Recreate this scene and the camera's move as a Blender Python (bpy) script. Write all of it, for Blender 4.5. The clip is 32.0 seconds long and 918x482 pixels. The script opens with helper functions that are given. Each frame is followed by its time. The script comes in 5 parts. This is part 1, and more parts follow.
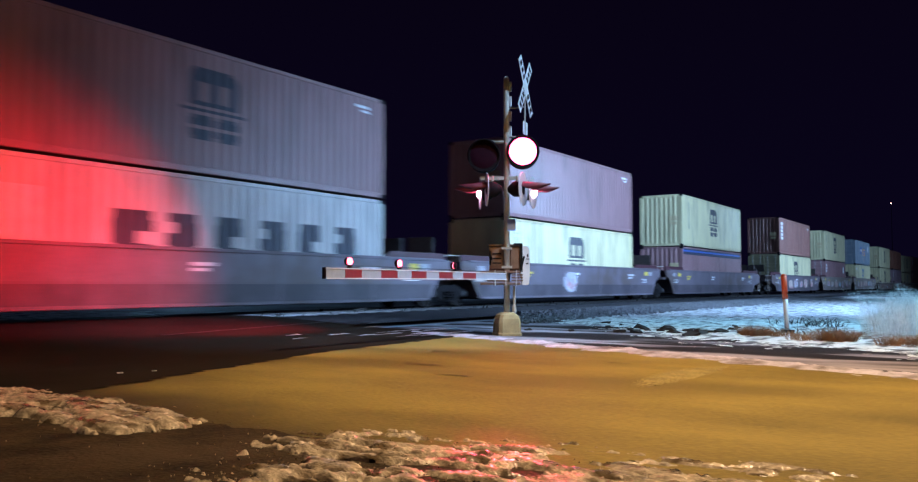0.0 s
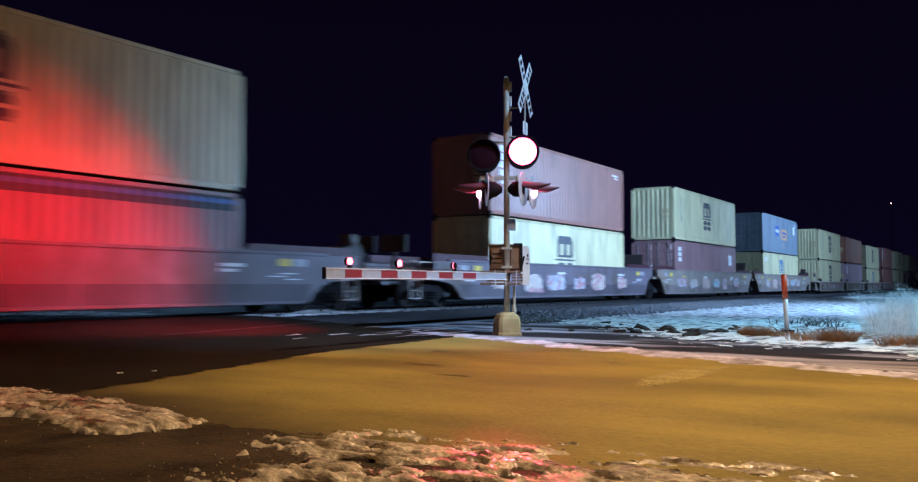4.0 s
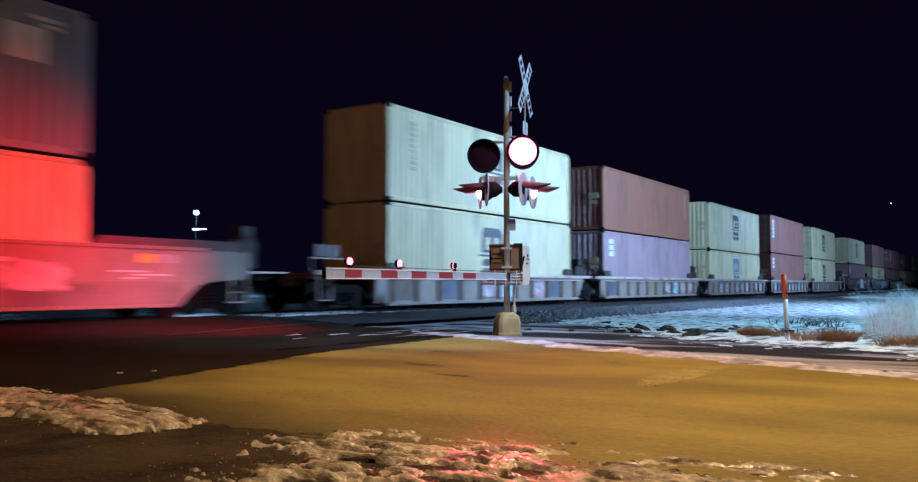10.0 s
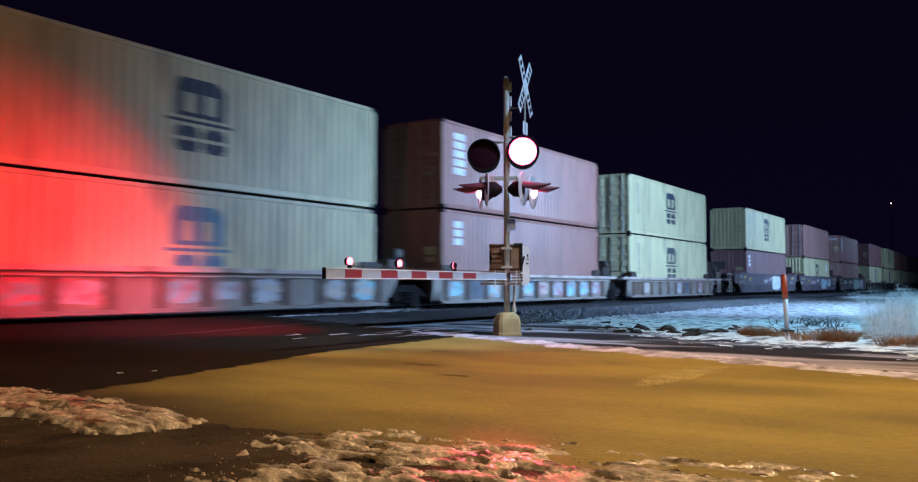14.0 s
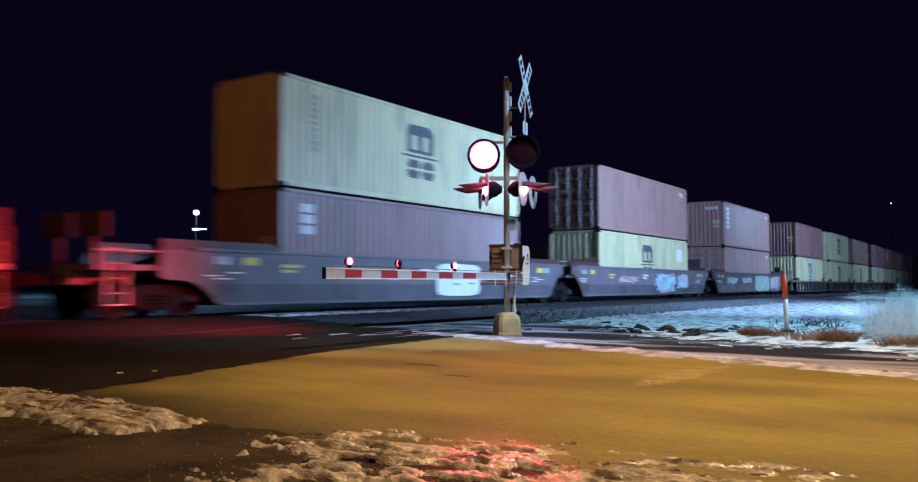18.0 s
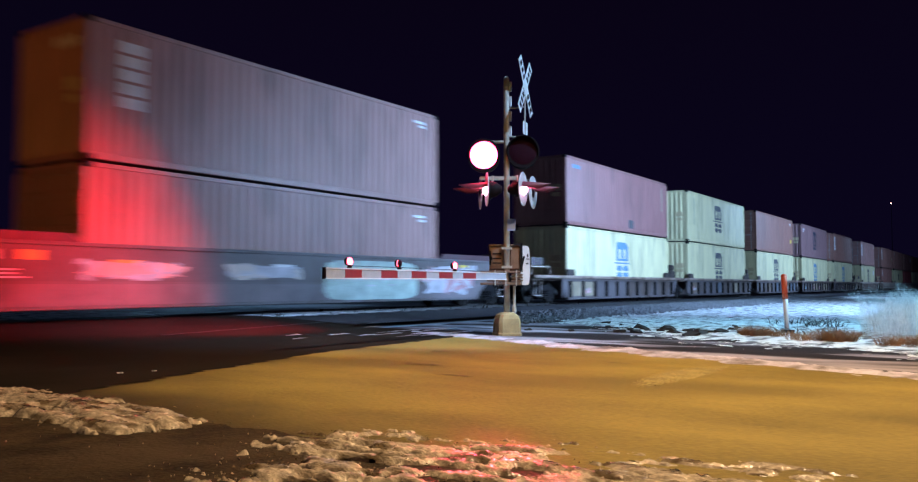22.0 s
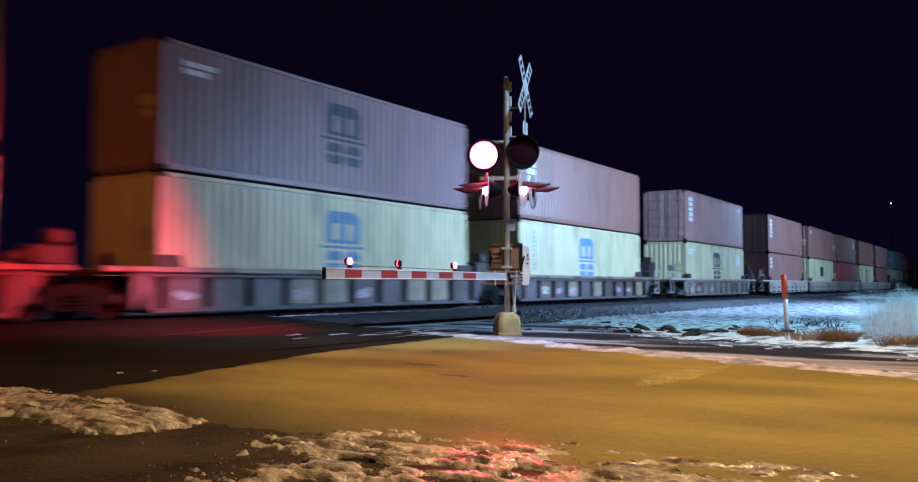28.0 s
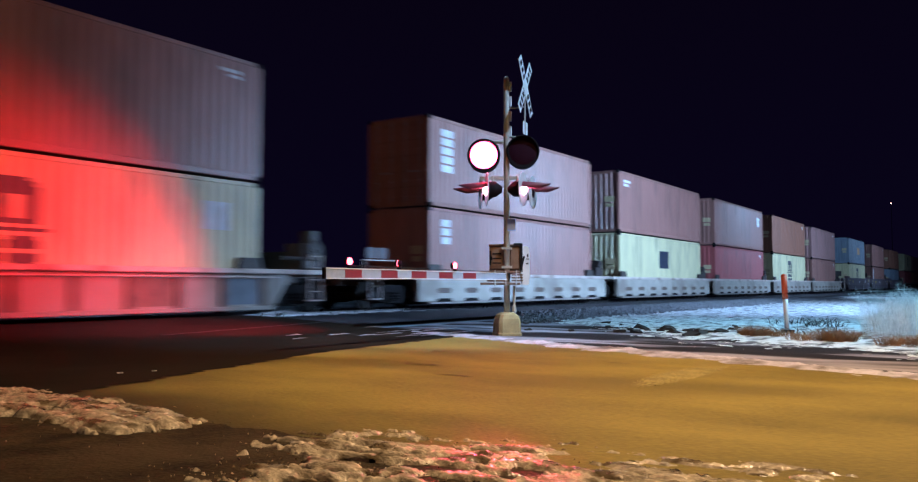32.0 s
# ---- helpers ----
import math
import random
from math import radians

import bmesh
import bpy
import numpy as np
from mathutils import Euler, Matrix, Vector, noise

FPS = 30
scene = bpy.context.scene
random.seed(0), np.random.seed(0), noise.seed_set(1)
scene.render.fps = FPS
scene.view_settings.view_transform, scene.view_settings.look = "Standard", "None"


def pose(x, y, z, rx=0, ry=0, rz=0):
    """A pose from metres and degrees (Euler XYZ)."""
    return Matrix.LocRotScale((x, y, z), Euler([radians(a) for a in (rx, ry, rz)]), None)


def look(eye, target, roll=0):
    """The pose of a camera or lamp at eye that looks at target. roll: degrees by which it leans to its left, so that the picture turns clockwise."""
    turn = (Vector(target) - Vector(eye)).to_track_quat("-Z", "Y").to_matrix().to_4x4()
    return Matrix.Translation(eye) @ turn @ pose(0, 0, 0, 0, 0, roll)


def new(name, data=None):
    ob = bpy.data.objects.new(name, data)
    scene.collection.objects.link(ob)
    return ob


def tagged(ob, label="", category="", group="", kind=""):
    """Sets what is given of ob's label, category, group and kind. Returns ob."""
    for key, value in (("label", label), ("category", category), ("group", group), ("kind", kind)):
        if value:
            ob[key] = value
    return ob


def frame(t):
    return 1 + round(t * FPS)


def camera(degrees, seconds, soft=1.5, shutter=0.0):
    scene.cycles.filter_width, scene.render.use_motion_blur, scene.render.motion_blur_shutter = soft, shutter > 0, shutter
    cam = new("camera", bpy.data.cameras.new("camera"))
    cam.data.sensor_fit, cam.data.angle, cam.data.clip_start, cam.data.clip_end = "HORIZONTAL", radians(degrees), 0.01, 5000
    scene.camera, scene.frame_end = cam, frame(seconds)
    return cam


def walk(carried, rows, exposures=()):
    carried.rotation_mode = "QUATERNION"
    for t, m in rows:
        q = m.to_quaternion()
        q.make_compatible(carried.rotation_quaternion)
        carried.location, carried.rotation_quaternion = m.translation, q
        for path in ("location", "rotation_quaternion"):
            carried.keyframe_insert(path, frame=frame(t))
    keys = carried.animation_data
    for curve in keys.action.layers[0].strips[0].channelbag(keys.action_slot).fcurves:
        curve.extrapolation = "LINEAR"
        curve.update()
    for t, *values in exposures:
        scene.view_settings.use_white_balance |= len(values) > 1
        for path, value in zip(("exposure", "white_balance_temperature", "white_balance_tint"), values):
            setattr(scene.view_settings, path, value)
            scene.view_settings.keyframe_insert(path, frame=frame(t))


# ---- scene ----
# Plan: +x runs along the track away from the camera, +y across it, z up. The camera stands by the road at the origin.
TRACK_Y = 16.41          # centre line of the track
RAIL_Z = 0.14            # top of rail
SPEED = 11.075           # m/s, towards -x
SECONDS = 32.0
MAST = (12.55, 7.22)     # foot of the crossing signal

cam = camera(57.13, SECONDS, soft=1.25, shutter=1.0)
EYE = pose(0, 0, 0.85, 93.0, 0, 33.16 - 90.0)
# the camera brightens its picture a little at the start and near the 22nd second
BRIGHT = ((0.0, 0.14), (2.0, 0.10), (6.0, -0.03), (17.0, -0.06), (19.0, 0.08), (21.0, 0.12), (21.6, 0.20), (22.2, 0.28), (23.0, 0.18), (24.4, -0.06), (26.0, -0.05), (28.0, 0.03), (30.0, 0.03), (31.0, 0.13), (SECONDS, 0.07))
walk(cam, [(0.0, EYE), (SECONDS, EYE)], [(t, stops, 6060, 20) for t, stops in BRIGHT])

# ---- night sky and lamps ----
world = bpy.data.worlds.new("night")
scene.world = world
world.use_nodes = True
wn = world.node_tree
bg = wn.nodes["Background"]
tc = wn.nodes.new("ShaderNodeTexCoord")
sep = wn.nodes.new("ShaderNodeSeparateXYZ")
ramp = wn.nodes.new("ShaderNodeValToRGB")
wn.links.new(tc.outputs["Generated"], sep.inputs[0])
wn.links.new(sep.outputs["Z"], ramp.inputs["Fac"])
wn.links.new(ramp.outputs["Color"], bg.inputs["Color"])
ramp.color_ramp.elements[0].position, ramp.color_ramp.elements[0].color = 0.0, (0.0024, 0.0015, 0.0082, 1)
ramp.color_ramp.elements[1].position, ramp.color_ramp.elements[1].color = 0.45, (0.0021, 0.0009, 0.0042, 1)
bg.inputs["Strength"].default_value = 1.0


def lamp(name, kind, watts, colour, m, **more):
    d = bpy.data.lights.new(name, kind)
    d.energy, d.color = watts, colour
    d.shadow_soft_size = more.get("size", 0.12)
    if kind == "SPOT":
        d.spot_size, d.spot_blend = radians(more["cone"]), more.get("blend", 0.2)
    ob = new(name, d)
    ob.matrix_world = m
    return ob


# cool white floodlights and fill, near side of the track, past the picture's edge
LED = (0.375, 0.665, 1.0)
lamp("flood_and_fill_light_white", "SPOT", 41500, LED, look((32.5, -7.0, 6.4), (34.6, 15.0, 1.6)), cone=111.5, blend=0.85, size=0.2)
lamp("flood_and_fill_light_white", "SPOT", 34000, LED, look((68.0, -8.0, 9.0), (76.0, 15.0, 2.0)), cone=124, blend=1.0, size=0.2)
# unseen fill added to whiten the gate arm, mast and crossbuck
lamp("flood_and_fill_light_white", "SPOT", 12500, (0.42, 0.72, 1.0), look((10.2, -3.0, 14.0), (11.2, 7.2, 2.9)), cone=31, blend=0.8, size=0.2)
# unseen fill added to brighten the snow field
lamp("flood_and_fill_light_white", "SPOT", 8600, (0.33, 0.78, 1.0), look((20.0, -3.0, 10.0), (17.2, 2.5, 0.0)), cone=62, blend=0.8, size=0.2)
# unseen fill added to lift the far cars
lamp("flood_and_fill_light_white", "SPOT", 11000, LED, look((118.0, -8.0, 9.0), (126.0, 15.0, 2.0)), cone=124, blend=1.0, size=0.2)
# the yard lamp seen beyond the track
lamp("yard_light_white", "POINT", 4500, (0.30, 0.68, 1.0), pose(0.664 * 74.0, 0.806 * 74.0, 7.4), size=0.3)
# sodium street lamps: one hung over the road, one down the track beyond the crossing
lamp("street_light_sodium", "SPOT", 5500, (1.0, 0.69, 0.34), look((7.6, 0.0, 9.4), (8.1, 2.3, 0)), cone=95, blend=0.9, size=0.2)
lamp("street_light_sodium", "SPOT", 1200, (1.0, 0.40, 0.05), look((-4.0, 6.0, 4.5), (9.8, 15.2, 4.4)), cone=36, blend=0.7, size=0.3)
# red signal lenses: the pair that faces the far side of the crossing, and the upper pair towards the verge
lamp("signal_beam_red", "SPOT", 4000, (1.0, 0.020, 0.026), look((11.98, 8.40, 2.42), (8.8, 14.8, 0.40)), cone=76.5, blend=0.95, size=0.08)
lamp("signal_beam_red", "SPOT", 3700, (1.0, 0.040, 0.070), look((12.2, 7.0, 2.75), (2.35, 1.50, 0.0)), cone=6.2, blend=1.0, size=0.16)


# ---- materials ----
def mat(name, colour, rough=0.6, metal=0.0, vary=0.15, scale=3.0, fine=60.0, bump=0.15, dist=0.004, stain=None, stain_at=0.6,
        stretch=(1, 1, 1), each=0.0, spec=0.5, rough_vary=0.1):
    m = bpy.data.materials.new(name)
    m.use_nodes = True
    nt = m.node_tree
    b = nt.nodes["Principled BSDF"]
    b.inputs["Roughness"].default_value, b.inputs["Metallic"].default_value = rough, metal
    b.inputs["Specular IOR Level"].default_value = spec
    co = nt.nodes.new("ShaderNodeTexCoord")
    mp = nt.nodes.new("ShaderNodeMapping")
    mp.inputs["Scale"].default_value = stretch
    nt.links.new(co.outputs["Object"], mp.inputs["Vector"])
    n1, n2 = nt.nodes.new("ShaderNodeTexNoise"), nt.nodes.new("ShaderNodeTexNoise")
    for n, s, d in ((n1, scale, 5), (n2, fine, 3)):
        n.inputs["Scale"].default_value, n.inputs["Detail"].default_value = s, d
        nt.links.new(mp.outputs["Vector"], n.inputs["Vector"])
    mix = nt.nodes.new("ShaderNodeMix")
    mix.data_type = "RGBA"
    lo = [c * (1 - vary) for c in colour]
    hi = [min(1, c * (1 + vary)) for c in colour]
    mix.inputs["A"].default_value, mix.inputs["B"].default_value = (*lo, 1), (*hi, 1)
    add = nt.nodes.new("ShaderNodeMath")
    add.operation = "ADD"
    half = nt.nodes.new("ShaderNodeMath")
    half.operation, half.inputs[1].default_value = "MULTIPLY_ADD", 0.5
    half.inputs[2].default_value = -0.25
    nt.links.new(n2.outputs["Fac"], half.inputs[0])
    nt.links.new(n1.outputs["Fac"], add.inputs[0])
    nt.links.new(half.outputs[0], add.inputs[1])
    wide = nt.nodes.new("ShaderNodeMapRange")
    wide.inputs["From Min"].default_value, wide.inputs["From Max"].default_value = 0.3, 0.7
    nt.links.new(add.outputs[0], wide.inputs["Value"])
    nt.links.new(wide.outputs[0], mix.inputs["Factor"])
    out = mix.outputs["Result"]
    if stain:
        n3 = nt.nodes.new("ShaderNodeTexNoise")
        n3.inputs["Scale"].default_value, n3.inputs["Detail"].default_value = scale * 0.45, 8
        nt.links.new(mp.outputs["Vector"], n3.inputs["Vector"])
        r = nt.nodes.new("ShaderNodeMapRange")
        r.inputs["From Min"].default_value, r.inputs["From Max"].default_value = stain_at - 0.06, stain_at + 0.08
        nt.links.new(n3.outputs["Fac"], r.inputs["Value"])
        mx = nt.nodes.new("ShaderNodeMix")
        mx.data_type = "RGBA"
        mx.inputs["B"].default_value = (*stain, 1)
        nt.links.new(r.outputs[0], mx.inputs["Factor"])
        nt.links.new(out, mx.inputs["A"])
        out = mx.outputs["Result"]
    if each:
        inf = nt.nodes.new("ShaderNodeObjectInfo")
        hs = nt.nodes.new("ShaderNodeHueSaturation")
        mr = nt.nodes.new("ShaderNodeMapRange")
        mr.inputs["To Min"].default_value, mr.inputs["To Max"].default_value = 1 - each, 1 + each
        nt.links.new(inf.outputs["Random"], mr.inputs["Value"])
        nt.links.new(mr.outputs[0], hs.inputs["Value"])
        nt.links.new(out, hs.inputs["Color"])
        out = hs.outputs["Color"]
    nt.links.new(out, b.inputs["Base Color"])
    rr = nt.nodes.new("ShaderNodeMapRange")
    rr.inputs["To Min"].default_value, rr.inputs["To Max"].default_value = max(0.02, rough - rough_vary), min(1, rough + rough_vary)
    nt.links.new(n1.outputs["Fac"], rr.inputs["Value"])
    nt.links.new(rr.outputs[0], b.inputs["Roughness"])
    if bump:
        bp = nt.nodes.new("ShaderNodeBump")
        bp.inputs["Strength"].default_value, bp.inputs["Distance"].default_value = bump, dist
        nt.links.new(add.outputs[0], bp.inputs["Height"])
        nt.links.new(bp.outputs["Normal"], b.inputs["Normal"])
    return m


def glow(name, colour, strength):
    m = bpy.data.materials.new(name)
    m.use_nodes = True
    b = m.node_tree.nodes["Principled BSDF"]
    b.inputs["Base Color"].default_value = (*colour, 1)
    b.inputs["Emission Color"].default_value = (*colour, 1)
    b.inputs["Emission Strength"].default_value = strength
    return m


def lens_glow(name, colour, rim, strength, radius):
    """A lit lens whose glow is graded by colour from its middle to its rim."""
    m = glow(name, colour, strength)
    nt = m.node_tree
    co, ln, r, mx = (nt.nodes.new("ShaderNode" + k) for k in ("TexCoord", "VectorMath", "MapRange", "Mix"))
    ln.operation, mx.data_type, r.interpolation_type = "LENGTH", "RGBA", "SMOOTHSTEP"
    nt.links.new(co.outputs["Object"], ln.inputs[0])
    nt.links.new(ln.outputs["Value"], r.inputs["Value"])
    r.inputs["From Min"].default_value, r.inputs["From Max"].default_value = 0.72 * radius, 1.04 * radius
    mx.inputs["A"].default_value, mx.inputs["B"].default_value = (*colour, 1), (*rim, 1)
    nt.links.new(r.outputs[0], mx.inputs["Factor"])
    nt.links.new(mx.outputs["Result"], nt.nodes["Principled BSDF"].inputs["Emission Color"])
    return m


STREAK = (1.0, 1.0, 0.25)


def paint(name, colour, rough=0.42, spec=0.5):
    dirt = tuple(0.68 * c + 0.012 for c in colour)
    return mat(name, colour, rough, 0, 0.10, 2.6, 40, 0.12, 0.003, stain=dirt, stain_at=0.60, stretch=STREAK, each=0.08, spec=spec)


PAINT = {
    "sand": paint("sand_yellow_paint", (0.69, 0.61, 0.365)),
    "plum": paint("faded_maroon_paint", (0.36, 0.165, 0.135), 0.42, 0.5),
    "dusk": paint("dull_violet_paint", (0.32, 0.145, 0.140), 0.42, 0.5),
    "lilac": paint("weathered_maroon_paint", (0.31, 0.165, 0.170), 0.42, 0.5),
    "maroon": paint("maroon_paint", (0.39, 0.175, 0.145), 0.42, 0.5),
    "brown": paint("brown_paint", (0.36, 0.145, 0.095), 0.45, 0.4),
    "grey": paint("light_grey_paint", (0.62, 0.62, 0.60)),
    "blue": paint("blue_paint", (0.25, 0.305, 0.37), 0.42, 0.5),
    "red": paint("dull_red_paint", (0.42, 0.10, 0.10)),
    "mauve": paint("weathered_mauve_paint", (0.43, 0.285, 0.31), 0.42, 0.5),
    "pale": paint("chalky_maroon_paint", (0.42, 0.215, 0.195), 0.42, 0.5),
}
CAR = {
    "slate": mat("slate_grey_car_paint", (0.16, 0.128, 0.152), 0.55, 0, 0.2, 1.2, 25, 0.15, 0.004, stain=(0.115, 0.08, 0.075), stain_at=0.58, each=0.1),
    "white": mat("dirty_white_car_paint", (0.29, 0.24, 0.21), 0.55, 0, 0.2, 1.2, 25, 0.15, 0.004, stain=(0.28, 0.20, 0.16), stain_at=0.58, each=0.1),
    "steel": mat("grey_steel_car_paint", (0.135, 0.11, 0.115), 0.55, 0, 0.25, 1.2, 25, 0.15, 0.004, stain=(0.09, 0.06, 0.05), stain_at=0.56, each=0.12),
}
# tones carry the shade of an inward-sloping plate, over grime; steel's is lighter
CAR_LOW = {k: mat("grimy_shaded_lower_plate_" + k, c, 0.6, 0, 0.25, 1.2, 25, 0.15, 0.004, stain=tuple(0.6 * v for v in c), stain_at=0.56, each=0.12)
           for k, c in (("slate", (0.105, 0.083, 0.099)), ("white", (0.26, 0.205, 0.195)), ("steel", (0.175, 0.135, 0.145)))}
CAP_STEEL = mat("grimy_axle_cap_steel", (0.035, 0.032, 0.032), 0.65, 0.0, 0.3, 8, 60, 0.1, 0.002)
DARK_PLATE = mat("dark_maroon_end_plate", (0.085, 0.026, 0.036), 0.55, 0, 0.3, 3, 40, 0.2, 0.004)
GEAR = mat("grimy_brake_gear_steel", (0.06, 0.045, 0.042), 0.6, 0, 0.3, 5, 50, 0.2, 0.004)
CREAM = mat("cream_car_paint", (0.46, 0.40, 0.34), 0.5, 0, 0.2, 1.5, 30, 0.15, 0.004, stain=(0.30, 0.24, 0.20), stain_at=0.58, each=0.08)
RIB_BROWN = mat("rusty_brown_rib_and_recess_shade", (0.15, 0.095, 0.075), 0.6, 0, 0.3, 3, 30, 0.2, 0.004)
CHORD = mat("worn_pale_chord_paint", (0.62, 0.50, 0.44), 0.5, 0, 0.2, 2.0, 40, 0.2, 0.004, stain=(0.28, 0.16, 0.11), stain_at=0.6)
GEAR_CHORD = mat("rusty_worn_chord_paint", (0.34, 0.24, 0.20), 0.5, 0, 0.3, 2.0, 40, 0.2, 0.004, stain=(0.14, 0.08, 0.055), stain_at=0.55)
BLACK_STEEL = mat("black_grimy_steel", (0.014, 0.012, 0.013), 0.85, 0.0, 0.4, 6, 60, 0.3, 0.005, spec=0.12)
WHEEL = mat("grimy_wheel_steel", (0.020, 0.017, 0.016), 0.8, 0.0, 0.3, 8, 60, 0.1, 0.002, spec=0.12)
CAST = mat("galvanised_rod_steel", (0.40, 0.40, 0.42), 0.4, 0.6, 0.2, 6, 60, 0.1, 0.002)
GASKET = mat("black_rubber", (0.02, 0.02, 0.022), 0.8, 0, 0.3, 10, 80, 0.1, 0.002)
INK = mat("dark_blue_mark_paint", (0.035, 0.040, 0.065), 0.5, 0, 0.25, 4, 40, 0)
WHITE_INK = mat("white_mark_paint", (0.78, 0.78, 0.80), 0.5, 0, 0.12, 4, 40, 0)
YELLOW_INK = mat("yellow_mark_paint", (0.75, 0.55, 0.08), 0.5, 0, 0.15, 4, 40, 0)
BLUE_INK = mat("blue_mark_paint", (0.06, 0.14, 0.45), 0.45, 0, 0.15, 4, 40, 0)
SKY_INK = mat("bright_blue_mark_paint", (0.12, 0.25, 0.40), 0.45, 0, 0.2, 4, 40, 0)
ORANGE_INK = mat("faded_orange_mark_paint", (0.74, 0.40, 0.20), 0.5, 0, 0.2, 4, 40, 0)
LABEL_PAPER = mat("pale_yellow_label_sheeting", (0.62, 0.50, 0.30), 0.4, 0, 0.1, 6, 40, 0)
CYAN_INK = mat("cyan_spray_paint", (0.30, 0.55, 0.62), 0.5, 0, 0.35, 3, 20, 0)
LILAC_INK = mat("pale_spray_paint", (0.50, 0.47, 0.52), 0.5, 0, 0.35, 3, 20, 0)
TEAL_INK = mat("teal_spray_paint", (0.40, 0.50, 0.44), 0.5, 0, 0.3, 3, 20, 0)
SPRAY_WHITE = mat("bright_white_spray_paint", (0.82, 0.84, 0.84), 0.5, 0, 0.06, 3, 20, 0)
ROSE_INK = mat("rose_spray_paint", (0.50, 0.25, 0.27), 0.5, 0, 0.35, 3, 20, 0)

PALE_SAND = mat("pale_road_sand", (0.31, 0.243, 0.08), 0.75, 0, 0.3, 4, 40, 0.4, 0.008)
ROAD_STAIN = mat("darker_road_sand", (0.12, 0.085, 0.026), 0.75, 0, 0.3, 4, 40, 0.4, 0.008)
ROAD = mat("sanded_road_asphalt", (0.245, 0.182, 0.042), 0.7, 0, 0.38, 0.9, 45, 0.9, 0.012, stain=(0.195, 0.143, 0.036), stain_at=0.58, stretch=(1.2, 0.5, 1), spec=0.3)


def soil_edge(m, x0, x1, colour):
    """Soil tracked over a surface's edge: fades in below x1 and covers all below x0, with a broken outline."""
    nt = m.node_tree
    b = nt.nodes["Principled BSDF"]
    old = b.inputs["Base Color"].links[0].from_socket
    co, sp, no = nt.nodes.new("ShaderNodeTexCoord"), nt.nodes.new("ShaderNodeSeparateXYZ"), nt.nodes.new("ShaderNodeTexNoise")
    no.inputs["Scale"].default_value, no.inputs["Detail"].default_value = 1.6, 8
    nt.links.new(co.outputs["Object"], sp.inputs[0])
    nt.links.new(co.outputs["Object"], no.inputs["Vector"])
    ad = nt.nodes.new("ShaderNodeMath")
    ad.operation, ad.inputs[1].default_value = "MULTIPLY_ADD", 0.7
    nt.links.new(no.outputs["Fac"], ad.inputs[0])
    lean = nt.nodes.new("ShaderNodeMath")
    lean.operation, lean.inputs[1].default_value = "MULTIPLY_ADD", -0.25
    tilt = nt.nodes.new("ShaderNodeMath")
    tilt.operation, tilt.inputs[1].default_value = "ADD", 0.75
    nt.links.new(sp.outputs["X"], tilt.inputs[0])
    nt.links.new(sp.outputs["Y"], lean.inputs[0])
    nt.links.new(tilt.outputs[0], lean.inputs[2])
    nt.links.new(lean.outputs[0], ad.inputs[2])
    r = nt.nodes.new("ShaderNodeMapRange")
    r.interpolation_type = "SMOOTHSTEP"
    r.inputs["From Min"].default_value, r.inputs["From Max"].default_value = x0 + 0.35, x1 + 0.35
    nt.links.new(ad.outputs[0], r.inputs["Value"])
    mx = nt.nodes.new("ShaderNodeMix")
    mx.data_type = "RGBA"
    mx.inputs["A"].default_value = (*colour, 1)
    nt.links.new(r.outputs[0], mx.inputs["Factor"])
    nt.links.new(old, mx.inputs["B"])
    nt.links.new(mx.outputs["Result"], b.inputs["Base Color"])


soil_edge(ROAD, 3.05, 4.35, (0.050, 0.035, 0.014))
APRON = mat("new_dark_asphalt", (0.020, 0.0150, 0.0110), 0.92, 0, 0.25, 0.8, 40, 0.35, 0.006, stain=(0.029, 0.021, 0.016), stain_at=0.58, spec=0.05)
SHOULDER = mat("frozen_dark_gravel", (0.024, 0.020, 0.023), 0.85, 0, 0.4, 2.2, 30, 0.6, 0.02, stain=(0.36, 0.34, 0.40), stain_at=0.525, stretch=(1.2, 0.22, 1), spec=0.08)
SNOW = mat("crusted_snow", (0.80, 0.84, 0.86), 0.55, 0, 0.22, 7.0, 50, 1.0, 0.05, stain=(0.08, 0.075, 0.08), stain_at=0.55, stretch=(0.8, 1.2, 1))
SNOW_EDGE = mat("ploughed_snow_with_sand", (0.56, 0.52, 0.62), 0.55, 0, 0.3, 5, 40, 0.9, 0.02, stain=(0.20, 0.165, 0.17), stain_at=0.55)
ICE = mat("sandy_ice", (0.58, 0.475, 0.34), 0.23, 0, 0.40, 14, 70, 0.7, 0.016, stain=(0.15, 0.105, 0.055), stain_at=0.545, stretch=(1.5, 0.6, 1), rough_vary=0.16, spec=0.6)
DIRT = mat("frozen_verge_dirt", (0.046, 0.031, 0.016), 0.8, 0, 0.55, 2.6, 34, 1.0, 0.025, stain=(0.075, 0.052, 0.030), stain_at=0.585, spec=0.15)
FIELD = mat("dark_field_snow", (0.34, 0.36, 0.40), 0.8, 0, 0.3, 0.2, 8, 0.4, 0.05, stain=(0.06, 0.055, 0.05), stain_at=0.52)
GRAVEL = mat("grey_fine_gravel", (0.041, 0.039, 0.049), 0.85, 0, 0.3, 1.0, 45, 0.6, 0.02)
STONE = mat("ballast_stone", (0.17, 0.17, 0.18), 0.8, 0, 0.35, 6, 50, 0.4, 0.01)
